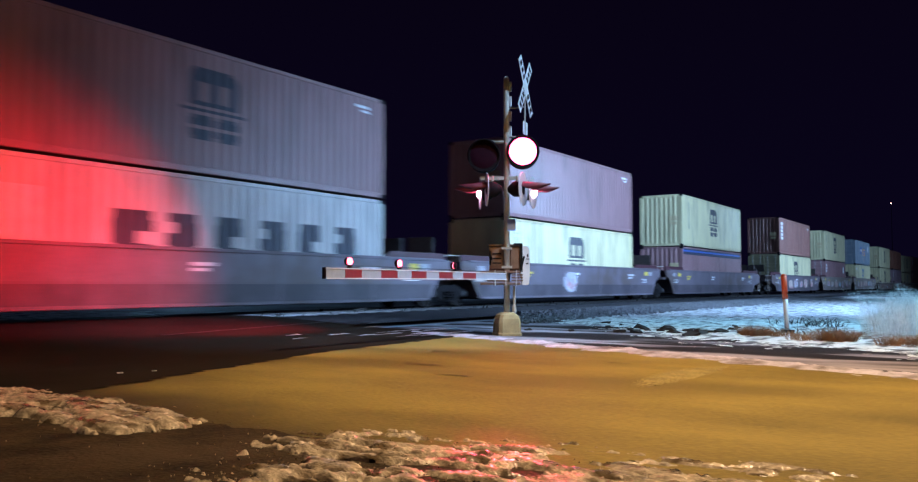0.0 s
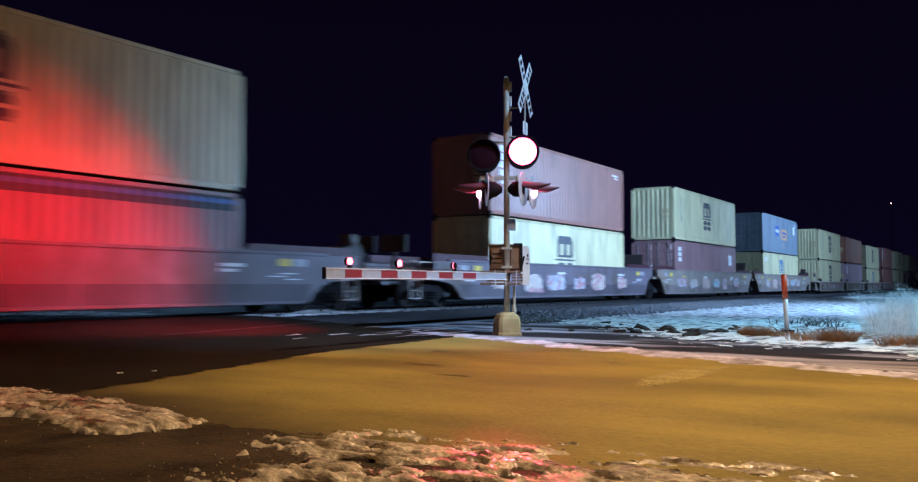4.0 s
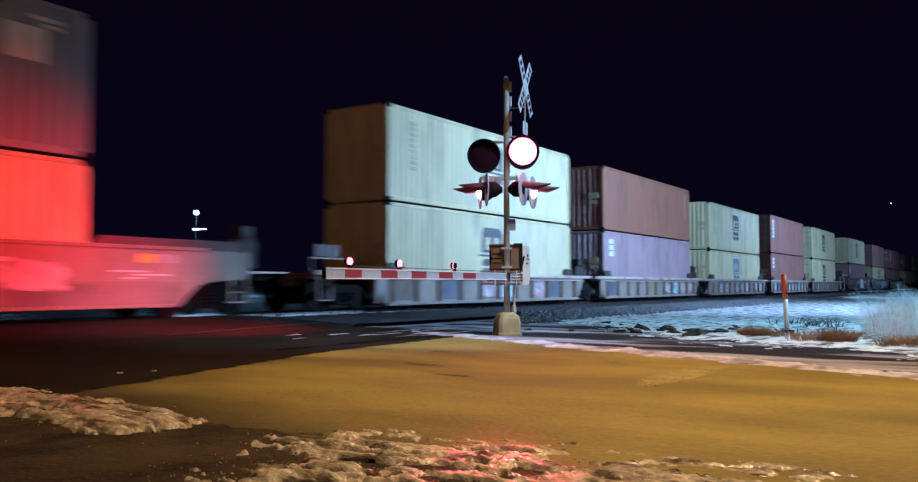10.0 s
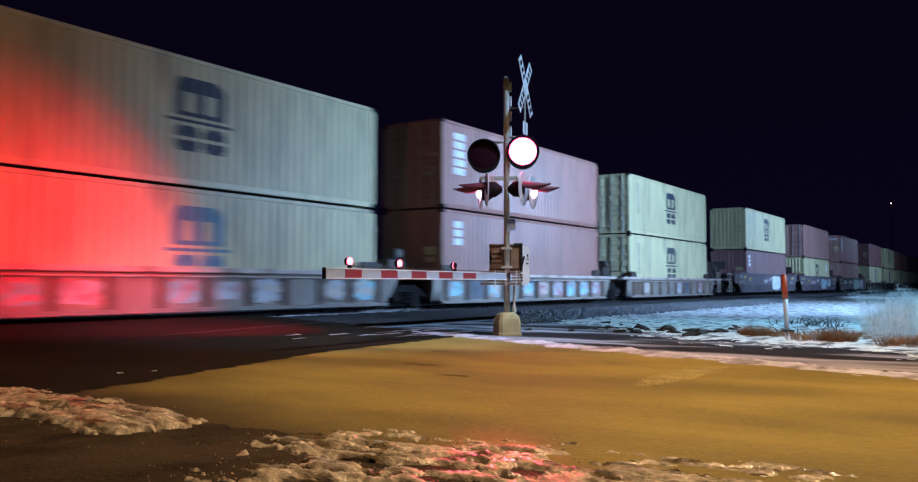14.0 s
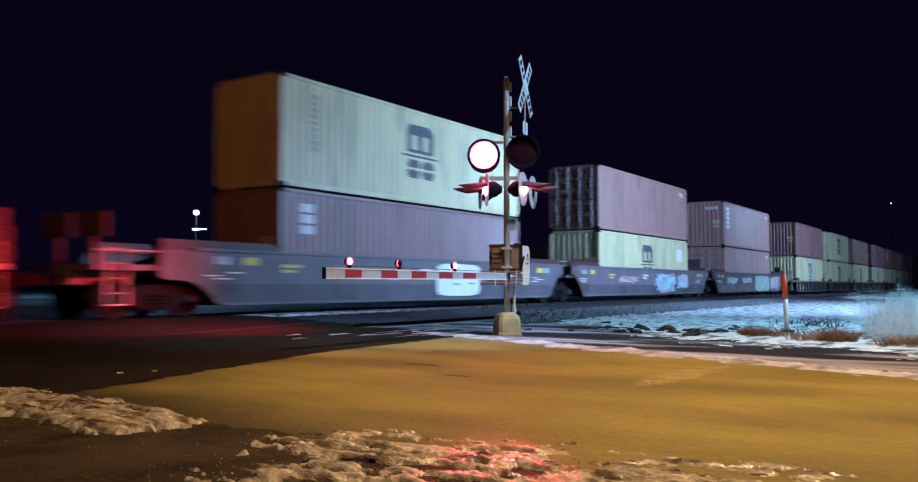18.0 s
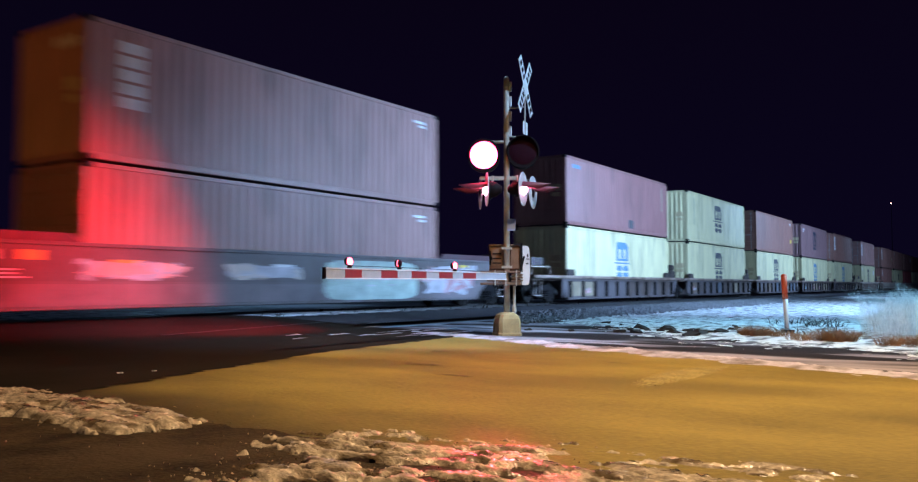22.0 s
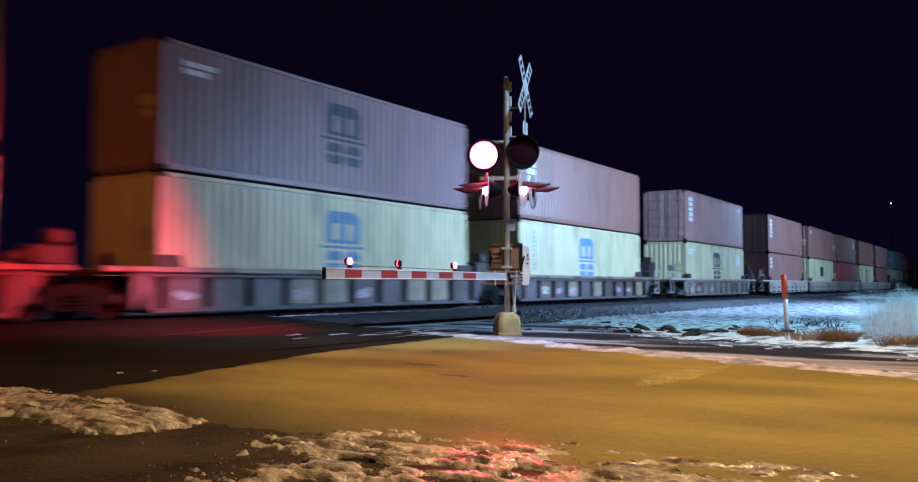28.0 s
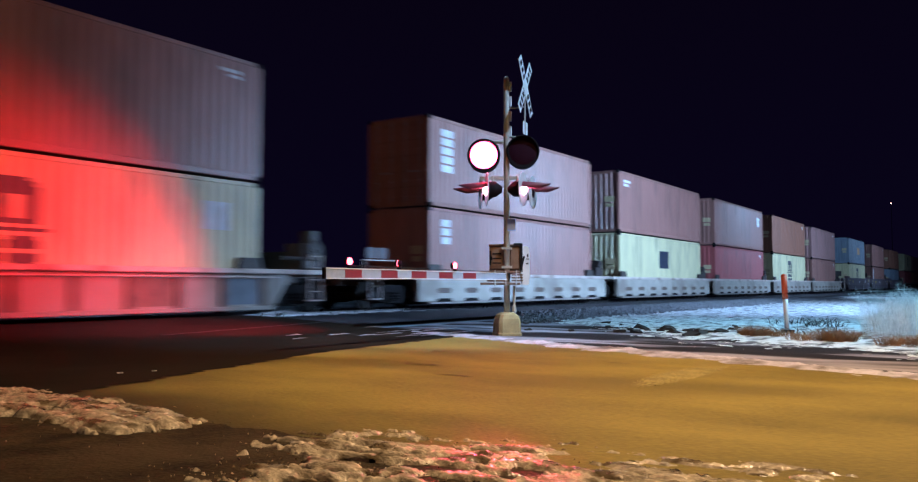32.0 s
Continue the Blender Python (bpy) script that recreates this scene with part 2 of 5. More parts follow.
RAIL = mat("rail_steel", (0.24, 0.22, 0.21), 0.3, 0.9, 0.2, 5, 60, 0.1, 0.002)
TIE = mat("creosoted_tie_wood", (0.055, 0.045, 0.038), 0.85, 0, 0.3, 4, 50, 0.5, 0.008, each=0.2)
GALV = mat("aluminium_mast", (0.50, 0.46, 0.40), 0.42, 0.25, 0.18, 5, 50, 0.15, 0.003)
BOXPAINT = mat("weathered_box_metal", (0.21, 0.12, 0.075), 0.5, 0.1, 0.25, 5, 50, 0.2, 0.003, stain=(0.12, 0.08, 0.06), stain_at=0.6)
CONCRETE = mat("yellowed_concrete", (0.31, 0.235, 0.115), 0.85, 0, 0.2, 5, 45, 0.4, 0.008, stain=(0.14, 0.11, 0.08), stain_at=0.62)
# black visor coloured dark red for the lens light falling on it
HOOD_LENS_LIT = mat("visor_paint_with_lens_light", (0.15, 0.022, 0.04), 0.55, 0, 0.3, 6, 50, 0.1, 0.002)
DISC_GREY = mat("pale_disc_paint", (0.50, 0.48, 0.52), 0.5, 0, 0.12, 6, 50, 0.1, 0.002)
SIGNAL_BLACK = mat("signal_black_paint", (0.009, 0.006, 0.008), 0.7, 0, 0.3, 6, 50, 0.1, 0.002, spec=0.1)
REFLECT_WHITE = mat("white_reflective_sheeting", (0.72, 0.73, 0.76), 0.35, 0, 0.06, 8, 60, 0)
REFLECT_RED = mat("red_reflective_sheeting", (0.24, 0.03, 0.04), 0.35, 0, 0.12, 8, 60, 0)
# grey tinted blue: puts cool light into the paint against the sodium lamp
ARM_GREY = mat("greyed_cool_lit_arm_sheeting", (0.33, 0.37, 0.46), 0.4, 0, 0.10, 8, 60, 0)
LOGO_INK = mat("greyed_mark_paint", (0.085, 0.082, 0.095), 0.5, 0, 0.25, 4, 40, 0)
LENS_OFF = mat("unlit_red_lens", (0.018, 0.002, 0.007), 0.6, 0, 0.2, 30, 80, 0.2, 0.002, spec=0.08)
# the pink rim puts the lamp's glare into the lens colour
LENS_ON = lens_glow("lit_red_lens", (1.0, 0.03, 0.08), (0.05, 0.0010, 0.0060), 120.0, 0.25)
LENS_SIDE = glow("lit_side_lens", (1.0, 0.40, 0.55), 36.0)
GATE_ON = glow("lit_gate_lens", (1.0, 0.06, 0.09), 20.0)
FAR_WHITE = glow("far_yard_lamp_glow", (0.50, 0.80, 1.0), 18.0)
FAR_RED = glow("far_tower_lamp_glow", (1.0, 0.55, 0.42), 3.0)
FADED_INK = mat("faded_tan_mark_paint", (0.40, 0.38, 0.27), 0.5, 0, 0.25, 4, 40, 0)
ORANGE = mat("orange_marker_plastic", (0.75, 0.10, 0.03), 0.5, 0, 0.12, 8, 50, 0.05)
BLUE_SIGN = mat("blue_sign_sheeting", (0.34, 0.46, 0.84), 0.4, 0, 0.1, 8, 50, 0)
STRAW = mat("dry_orange_grass", (0.24, 0.115, 0.05), 0.8, 0, 0.4, 8, 40, 0)
FROST = mat("frosted_weed_stems", (0.78, 0.80, 0.82), 0.8, 0, 0.3, 8, 40, 0)
TWIG = mat("dark_dead_twigs", (0.022, 0.016, 0.015), 0.8, 0, 0.3, 8, 40, 0)


# ---- mesh helpers ----
class Shape:
    """Vertices and faces gathered for one mesh."""

    def __init__(self):
        self.v, self.f, self.smooth = [], [], False

    def add(self, verts, faces):
        n = len(self.v)
        self.v += [tuple(p) for p in verts]
        self.f += [tuple(i + n for i in f) for f in faces]
        return self

    def box(self, x0, x1, y0, y1, z0, z1, c=0.0):
        """A box; with c, its long edges along x are chamfered."""
        if not c:
            p = [(x, y, z) for x in (x0, x1) for y in (y0, y1) for z in (z0, z1)]
            return self.add(p, [(0, 1, 3, 2), (4, 6, 7, 5), (0, 4, 5, 1), (2, 3, 7, 6), (0, 2, 6, 4), (1, 5, 7, 3)])
        ring = [(y0 + c, z0), (y1 - c, z0), (y1, z0 + c), (y1, z1 - c), (y1 - c, z1), (y0 + c, z1), (y0, z1 - c), (y0, z0 + c)]
        return self.prism([(x0, y, z) for y, z in ring], (x1 - x0, 0, 0))

    def prism(self, ring, way):
        """A flat ring of points swept along a vector, with both caps."""
        n = len(ring)
        w = Vector(way)
        p = [tuple(q) for q in ring] + [tuple(Vector(q) + w) for q in ring]
        return self.add(p, [tuple(range(n))[::-1], tuple(range(n, 2 * n))] + [(i, (i + 1) % n, n + (i + 1) % n, n + i) for i in range(n)])

    def tube(self, a, b, r, r2=None, n=10, caps=True):
        a, b = Vector(a), Vector(b)
        r2 = r if r2 is None else r2
        d = (b - a).normalized()
        s = d.orthogonal().normalized()
        t = d.cross(s)
        p = []
        for c, rad in ((a, r), (b, r2)):
            p += [c + rad * (math.cos(k * math.tau / n) * s + math.sin(k * math.tau / n) * t) for k in range(n)]
        f = [(i, (i + 1) % n, n + (i + 1) % n, n + i) for i in range(n)]
        if caps:
            f += [tuple(range(n))[::-1], tuple(range(n, 2 * n))]
        return self.add(p, f)

    def lathe(self, axis_from, way, profile, n=28):
        """Turns (distance along the axis, radius) pairs round an axis."""
        o, d = Vector(axis_from), Vector(way).normalized()
        s = d.orthogonal().normalized()
        t = d.cross(s)
        p = [o + h * d + r * (math.cos(k * math.tau / n) * s + math.sin(k * math.tau / n) * t) for h, r in profile for k in range(n)]
        f = [(j * n + k, j * n + (k + 1) % n, (j + 1) * n + (k + 1) % n, (j + 1) * n + k) for j in range(len(profile) - 1) for k in range(n)]
        if profile[0][1] > 1e-4:
            f.append(tuple(range(n))[::-1])
        if profile[-1][1] > 1e-4:
            f.append(tuple(range((len(profile) - 1) * n, len(profile) * n)))
        return self.add(p, f)

    def mesh(self, name, material, smooth=False):
        me = bpy.data.meshes.new(name)
        me.from_pydata(self.v, [], self.f)
        me.materials.append(material)
        if smooth:
            me.polygons.foreach_set("use_smooth", [True] * len(me.polygons))
        me.update()
        return me


def part(name, shape, material, parent=None, label="", m=None, smooth=False):
    """One mesh object under a thing or a part; shape may be a finished mesh."""
    me = shape if isinstance(shape, bpy.types.Mesh) else shape.mesh(name, material, smooth)
    ob = new(name, me)
    ob.parent = parent
    if m is not None:
        ob.matrix_basis = m
    if label:
        ob["label"] = label
    return ob


def thing(name, m, label, category, group="", kind=""):
    ob = new(name)
    ob.empty_display_size = 0.2
    ob.matrix_basis = m
    return tagged(ob, label, category, group, kind)


def setting(name, shape, material, label, smooth=False):
    return tagged(part(name, shape, material, None, "", None, smooth), label, kind="structure")


def fbm(x, y, s, depth=4):
    return noise.fractal(Vector((x * s, y * s, 3.1)), 1.0, 2.0, depth)


def sheet(x0, x1, nx, y0, y1, ny, height, keep=None):
    """A grid of quads with a height function; keep drops points outside a region."""
    sh = Shape()
    xs, ys = np.linspace(x0, x1, nx + 1), np.linspace(y0, y1, ny + 1)
    ok, at = {}, {}
    for i, x in enumerate(xs):
        for j, y in enumerate(ys):
            if keep is None or keep(x, y):
                at[i, j] = len(sh.v)
                sh.v.append((x, y, height(x, y)))
    for i in range(nx):
        for j in range(ny):
            q = [(i, j), (i + 1, j), (i + 1, j + 1), (i, j + 1)]
            if all(k in at for k in q):
                sh.f.append(tuple(at[k] for k in q))
    return sh


def near_segment(x, y, a, b):
    ax, ay, bx, by = *a, *b
    k = ((x - ax) * (bx - ax) + (y - ay) * (by - ay)) / ((bx - ax) ** 2 + (by - ay) ** 2)
    k = min(1, max(0, k))
    return math.hypot(x - ax - k * (bx - ax), y - ay - k * (by - ay))

# ---- ground, road and track ----
def road_edge(y):
    return 8.35 + 0.43 * y if y > -4 else 6.63


def road_left(y):
    return 3.30 - 1.2 * min(1.2, max(0, 1.7 - y))


def ramp_up(y):
    k = min(1, max(0, (y - 9.0) / 5.6))
    return 0.125 * k * k * (3 - 2 * k)


g = Shape()
ring = [-1800, -500, -150, -50, -15, 0, 15, 40, 100, 250, 600, 1800]
for i, x in enumerate(ring):
    for j, y in enumerate(ring):
        g.v.append((x, y, -0.06))
n = len(ring)
g.f = [(i * n + j, (i + 1) * n + j, (i + 1) * n + j + 1, i * n + j + 1) for i in range(n - 1) for j in range(n - 1)]
setting("ground", g, FIELD, "dark snow-dusted field reaching the horizon")

setting("verge", sheet(-6, 9, 110, -8, 9.5, 120, lambda x, y: -0.010 + 0.010 * fbm(x, y, 1.7)), DIRT, "frozen brown dirt verge beside the road", True)
setting("road", sheet(1.6, 13.0, 228, -14, 9.6, 360, lambda x, y: 0.006 + 0.005 * fbm(x, y, 0.5, 2) - 0.030 * max(0, 1 - (x - road_left(y) - 0.1) / 0.6) ** 2,
                      lambda x, y: road_left(y) + 0.25 * fbm(1.0, y, 0.8) + 0.14 * fbm(x, y, 4.0) < x < road_edge(y) + 0.1 and y < 8.5), ROAD,
        "sand-stained asphalt road under sodium light", True)


def apron_start(x):
    return 6.05 + 0.26 * min(max(x - 3.6, 0), 4.6) + 0.08 * max(0, x - 8.2) + 0.05 * fbm(x, 0.0, 2.2)


def apron_keep(x, y):
    return y > apron_start(x) and x < road_edge(min(y, 9.5)) + 0.3 + 0.2 * max(0, y - 9) and x > -2.5 - 0.3 * y


setting("crossing_apron", sheet(-8, 15, 230, 5.9, 15.64, 110, lambda x, y: 0.008 + 0.009 * min(1, max(0, y - apron_start(x)) / 0.5) + ramp_up(y) + 0.003 * fbm(x, y, 1.3, 2), apron_keep), APRON,
        "darker new asphalt apron before the rails", True)
setting("tar_seam", sheet(8.6, 15.0, 30, 11.1, 12.5, 30, lambda x, y: 0.024 + ramp_up(y), lambda x, y: abs(y - 11.25 - 0.16 * (x - 9)) < 0.09), GASKET,
        "black tar seam across the apron")

# darker frozen shoulder right of the road, snow line on its edge
setting("road_shoulder", sheet(6.5, 20, 110, -12, 10.5, 150, lambda x, y: -0.004 + 0.012 * fbm(x, y, 1.1),
                               lambda x, y: road_edge(y) + 0.05 < x < road_edge(y) + 4.2 + 0.6 * max(0, y - 4) + 0.5 * fbm(3.0, y, 0.6)), SHOULDER,
        "dark frozen gravel shoulder with snow streaks", True)


def snow_line(x, y):
    d = x - road_edge(y) - 0.10 * fbm(0.0, y, 0.7) - 0.12
    return 0.020 * (1 - (d / (0.30 + 0.16 * fbm(5.0, y, 1.2))) ** 2) + 0.022 * fbm(x, 0.6 * y, 3.0) + 0.016 * fbm(x, y, 9.0)


setting("snow_edge", sheet(6.5, 12.9, 160, -3, 9.0, 260, lambda x, y: snow_line(x, y) + 0.004, lambda x, y: snow_line(x, y) > -0.018 and abs(x - road_edge(y)) < 0.75),
        SNOW_EDGE, "thin ploughed snow ridge along the road edge", True)


def field_keep(x, y):
    return x > road_edge(y) + 0.9 + 0.5 * max(0, y - 4) and y < 10.2 + 0.5 * fbm(x, y, 0.5)


def field_height(x, y):
    d = x - road_edge(y) - 3.3 - 0.62 * max(0, y - 4) - 1.0 * fbm(x, y, 0.9)
    lie = min(0.006, max(-0.05, 0.012 * d))
    return lie + 0.008 * fbm(x, y, 1.1) + 0.010 * fbm(x, 0.8 * y, 3.5) + 0.011 * fbm(x, y, 9.0)


setting("snow_field", sheet(10.2, 22, 190, -6, 10.8, 260, field_height, field_keep), SNOW,
        "crusted snow field beside the ballast", True)
setting("far_snow_field", sheet(22, 70, 110, -6, 10.8, 60, lambda x, y: 0.004 + 0.02 * fbm(x, y, 0.9), field_keep), SNOW, "crusted snow field further along the ballast", True)
setting("gravel_path", sheet(11.8, 260, 400, 11.4, 15.0, 14, lambda x, y: 0.035 + 0.035 * min(1, (y - 11.2) / 1.5) + 0.008 * fbm(x, y, 1.2),
                             lambda x, y: x > 13.0 - 0.2 * (y - 11)), GRAVEL, "smooth grey gravel path along the track", True)
setting("ballast_bed", sheet(-60, 260, 320, 14.6, 18.4, 8, lambda x, y: 0.03 + 0.02 * fbm(x, y, 2.0)), GRAVEL, "grey ballast bed under the rails", True)

rng = random.Random(5)


def stone(sh, x, y, z, r):
    turn = Euler((rng.uniform(0, 6), rng.uniform(0, 6), rng.uniform(0, 6))).to_matrix()
    k = [rng.uniform(0.6, 1.15) for _ in range(8)]
    p = [(sx * k[i], sy * k[(i + 3) % 8], sz * k[(i + 5) % 8] * 0.75) for i, (sx, sy, sz) in enumerate((a, b, c) for a in (-1, 1) for b in (-1, 1) for c in (-1, 1))]
    p = [turn @ (Vector(q) * r * 0.62) + Vector((x, y, z)) for q in p]
    sh.add(p, [(0, 1, 3, 2), (4, 6, 7, 5), (0, 4, 5, 1), (2, 3, 7, 6), (0, 2, 6, 4), (1, 5, 7, 3)])


sh = Shape()
for _ in range(11000):
    x = 12.6 + 48 * rng.random() ** 1.8
    k = rng.random()
    y = 12.3 - 3.4 * k ** 1.3 * (1 if x > 16 else 0.8)
    if y < 9.2 and rng.random() < 0.6 or x < 1.74 * y + 0.35 + 0.5 * rng.random():
        continue
    stone(sh, x, y, 0.02 + 0.05 * max(0, (y - 9.4) / 2.8) * rng.random(), rng.uniform(0.03, 0.065))
tagged(part("ballast_stones", sh, STONE), "loose grey ballast stones sloping to the snow", "ballast", kind="stuff")

# rails, ties and the crossing's rubber panels
for k, y in enumerate((TRACK_Y - 0.7535, TRACK_Y + 0.7535)):
    prof = [(-0.075, 0), (0.075, 0), (0.075, 0.012), (0.012, 0.03), (0.009, 0.10), (0.036, 0.112), (0.036, 0.136), (0.03, 0.14), (-0.03, 0.14), (-0.036, 0.136), (-0.036, 0.112), (-0.009, 0.10), (-0.012, 0.03), (-0.075, 0.012)]
    setting("rail", Shape().prism([(-150, y + a, RAIL_Z - 0.14 + b) for a, b in prof], (650, 0, 0)), RAIL, "worn steel rail with a polished head")
bed = setting("track_bed", Shape().box(-150, 500, TRACK_Y - 0.6, TRACK_Y + 0.6, -0.05, 0.02), GRAVEL, "gravel between the rails")
tie_mesh = Shape().box(-0.11, 0.11, -1.3, 1.3, -0.12, 0.05, 0.0).mesh("tie", TIE)
for i in range(90):
    if not -0.5 < -12 + 0.52 * i * 1.6 < 12.4:
        part("tie", tie_mesh, TIE, bed, m=pose(-12 + 0.832 * i, TRACK_Y, 0.005))
panels = setting("crossing_deck", Shape().box(-2, 12.6, TRACK_Y - 0.62, TRACK_Y + 0.62, 0.02, 0.10), GASKET, "black rubber crossing deck between the rails")
pm = Shape().box(-1.2, 1.2, -0.62, 0.62, 0.0, 0.028).mesh("deck_panel", GASKET)
for i in range(6):
    part("deck_panel", pm, GASKET, panels, m=pose(-0.7 + 2.43 * i, TRACK_Y, 0.104))


# ---- ice and snow heaps in the foreground ----
def islands(faces):
    """Sorts faces into groups that hang together by their corners."""
    root = {}

    def find(i):
        while root.setdefault(i, i) != i:
            root[i] = root[root[i]]
            i = root[i]
        return i

    for f in faces:
        for i in f[1:]:
            root[find(i)] = find(f[0])
    out = {}
    for f in faces:
        out.setdefault(find(f[0]), []).append(f)
    return out.values()


def heap(name, x0, x1, y0, y1, step, segs, width, high, label, material, rough=1.0, cut=0.0, seed=0.0):
    def h(x, y):
        d = min(near_segment(x, y, a, b) for a, b in segs)
        wide = width * (1 + 0.5 * fbm(x + seed, y, 1.3))
        crest = 0.5 - 3.0 * abs(fbm(x * 1.7 + seed, y * 0.55, 2.6, 3))      # crests that run along the road
        s = 0.9 * (1 - (d / max(0.1, wide)) ** 2) - cut
        s += rough * (0.55 * crest + 0.45 * fbm(x * 1.5 + seed, y * 0.45, 4.6) + 0.45 * fbm(x * 1.2, y * 0.6 + seed, 13.0) + 0.22 * fbm(x + seed, y, 31.0))
        top = 1 - math.exp(-1.5 * s) if s > 0 else 2.5 * s
        return high * top + (0.004 * fbm(x, 0.8 * y, 36.0) + 0.006 * fbm(x * 1.3, 0.5 * y, 14.0) if s > 0 else 0.0)

    nx, ny = int((x1 - x0) / step), int((y1 - y0) / step)
    sh = sheet(x0, x1, nx, y0, y1, ny, lambda x, y: max(-0.07, h(x, y)) + rng.uniform(-0.002, 0.002), lambda x, y: h(x, y) > -0.055)
    # broken into plates that lie at slightly different heights
    seeds = [(rng.uniform(x0, x1), rng.uniform(y0, y1)) for _ in range(int(5.5 * (x1 - x0) * (y1 - y0)))]
    crust = thing(name, pose(0, 0, 0), label, "ice", "heaps of ice beside the road")
    cells, crumbs = {}, Shape()
    for f in sh.f:
        x, y = sh.v[f[0]][0], sh.v[f[0]][1]
        wx, wy = x + 0.16 * fbm(x, y, 3.0), y + 0.16 * fbm(y, x, 3.0)
        k = min(range(len(seeds)), key=lambda i: (wx - seeds[i][0]) ** 2 * 2.2 + (wy - seeds[i][1]) ** 2)
        cells.setdefault(k, []).append(f)
    for k, faces in cells.items():
        lift = rng.uniform(-0.07, 0.07) * high
        for group in islands(faces):
            at, piece = {}, (Shape() if len(group) > 40 else crumbs)
            for f in group:
                for i in f:
                    if i not in at:
                        at[i] = len(piece.v)
                        piece.v.append((sh.v[i][0], sh.v[i][1], sh.v[i][2] + lift))
                piece.f.append(tuple(at[i] for i in f))
            if piece is not crumbs:
                part("ice_plate", piece, material, crust, smooth=True)
    tagged(part("ice_rubble", crumbs, material, crust, "small flakes of ice", smooth=True), kind="stuff")
    return crust


heap("ice_crust", 1.6, 4.9, 0.2, 4.1, 0.013, [((3.45, 3.15), (3.45, 2.5)), ((3.45, 2.5), (3.72, 1.30)), ((3.50, 1.6), (3.72, 0.95)), ((3.0, 2.6), (3.1, 1.9))], 0.40, 0.030,
     "broken sandy ice crust beside the road", ICE, 1.8, 0.44)
heap("ice_crust", 1.6, 3.6, 2.4, 4.6, 0.014, [((2.55, 3.05), (2.85, 2.5))], 0.30, 0.020, "low patch of crumbled sandy ice", ICE, 2.0, 1.35, 7.0)
heap("snow_ridge", 2.0, 4.6, 3.3, 9.4, 0.016, [((3.30, 4.52), (3.42, 5.8)), ((3.42, 5.8), (3.45, 8.8))], 0.38, 0.058, "dirty ridge of sandy ploughed snow", ICE, 0.85, 0.0, 3.0)

sh = Shape()
for _ in range(520):
    k = rng.random()
    x, y = rng.choice(((3.45 + 0.27 * k, 3.15 - 1.85 * k), (2.55 + 0.3 * k, 3.05 - 0.55 * k), (3.22 + 0.2 * k, 4.6 + 1.2 * k)))
    stone(sh, x + rng.gauss(0, 0.34), y + rng.gauss(0, 0.42), 0.003, rng.uniform(0.003, 0.008))
tagged(part("ice_crumbs", sh, ICE), "crumbs of sandy ice on the verge", "ice", kind="stuff")

# thin streaks of blown snow on the asphalt by the mast
for k, (x, y, w, h) in enumerate(((12.3, 9.3, 0.7, 0.05), (11.5, 8.9, 0.5, 0.03), (13.1, 9.0, 0.6, 0.06), (11.7, 8.15, 0.45, 0.07), (10.9, 9.5, 0.35, 0.02), (12.9, 10.4, 0.5, 0.03), (12.0, 8.55, 0.5, 0.03), (11.2, 8.3, 0.4, 0.03), (10.2, 9.9, 0.22, 0.02), (9.7, 9.3, 0.18, 0.015), (11.0, 9.0, 0.3, 0.02), (12.6, 8.2, 0.5, 0.06))):
    sk = sheet(x - w, x + w, 40, y - h, y + h, 14, lambda a, b: 0.020 + ramp_up(b) + 0.010 * (1 - ((a - x) / w) ** 2 - ((b - y) / h) ** 2 + 0.9 * fbm(a, b, 5.0)),
               lambda a, b: ((a - x) / w) ** 2 + ((b - y) / h) ** 2 < 1 + 0.9 * fbm(a, b, 5.0))
    tagged(part("snow_streak", sk, SNOW_EDGE, smooth=True), "thin streak of blown snow on asphalt", "snow", "snow streaks near the mast")

# pale sand streaks on the road
for x, y, w, h in ((7.75, 2.64, 0.16, 0.85), (8.15, 2.50, 0.08, 0.7)):
    sk = sheet(x - 1.3 * h, x + 1.3 * h, 150, y - 1.3 * w, y + 1.3 * w, 44, lambda a, b: 0.0068 + 0.005 * fbm(a, b, 0.5, 2) + 0.0035 * (0.5 - ((a - x) / h) ** 2 - ((b - y) / w) ** 2) + 0.012 * fbm(a, 2 * b, 22.0),
               lambda a, b: ((a - x) / h) ** 2 + ((b - y) / w) ** 2 < 1.5)
    tagged(part("sand_streak", sk, PALE_SAND, smooth=True), "thin pale streak of sand on the road", "sand", "pale streaks on the road")
# dark worn marks on the road
for x, y, w, h in ((7.35, 5.25, 0.34, 0.05), (8.9, 6.05, 0.22, 0.06), (6.6, 4.35, 0.28, 0.035), (8.6, 3.6, 0.25, 0.03)):
    sk = sheet(x - h, x + h, 20, y - w, y + w, 50, lambda a, b: 0.0125 + 0.002 * (1 - ((a - x) / h) ** 2 - ((b - y) / w) ** 2),
               lambda a, b: ((a - x) / h) ** 2 + ((b - y) / w) ** 2 < 0.7 + 0.8 * fbm(a, b, 6.0))
    tagged(part("dark_streak", sk, ROAD_STAIN, smooth=True), "thin dark worn streak on the road", "stain", "dark streaks on the road")
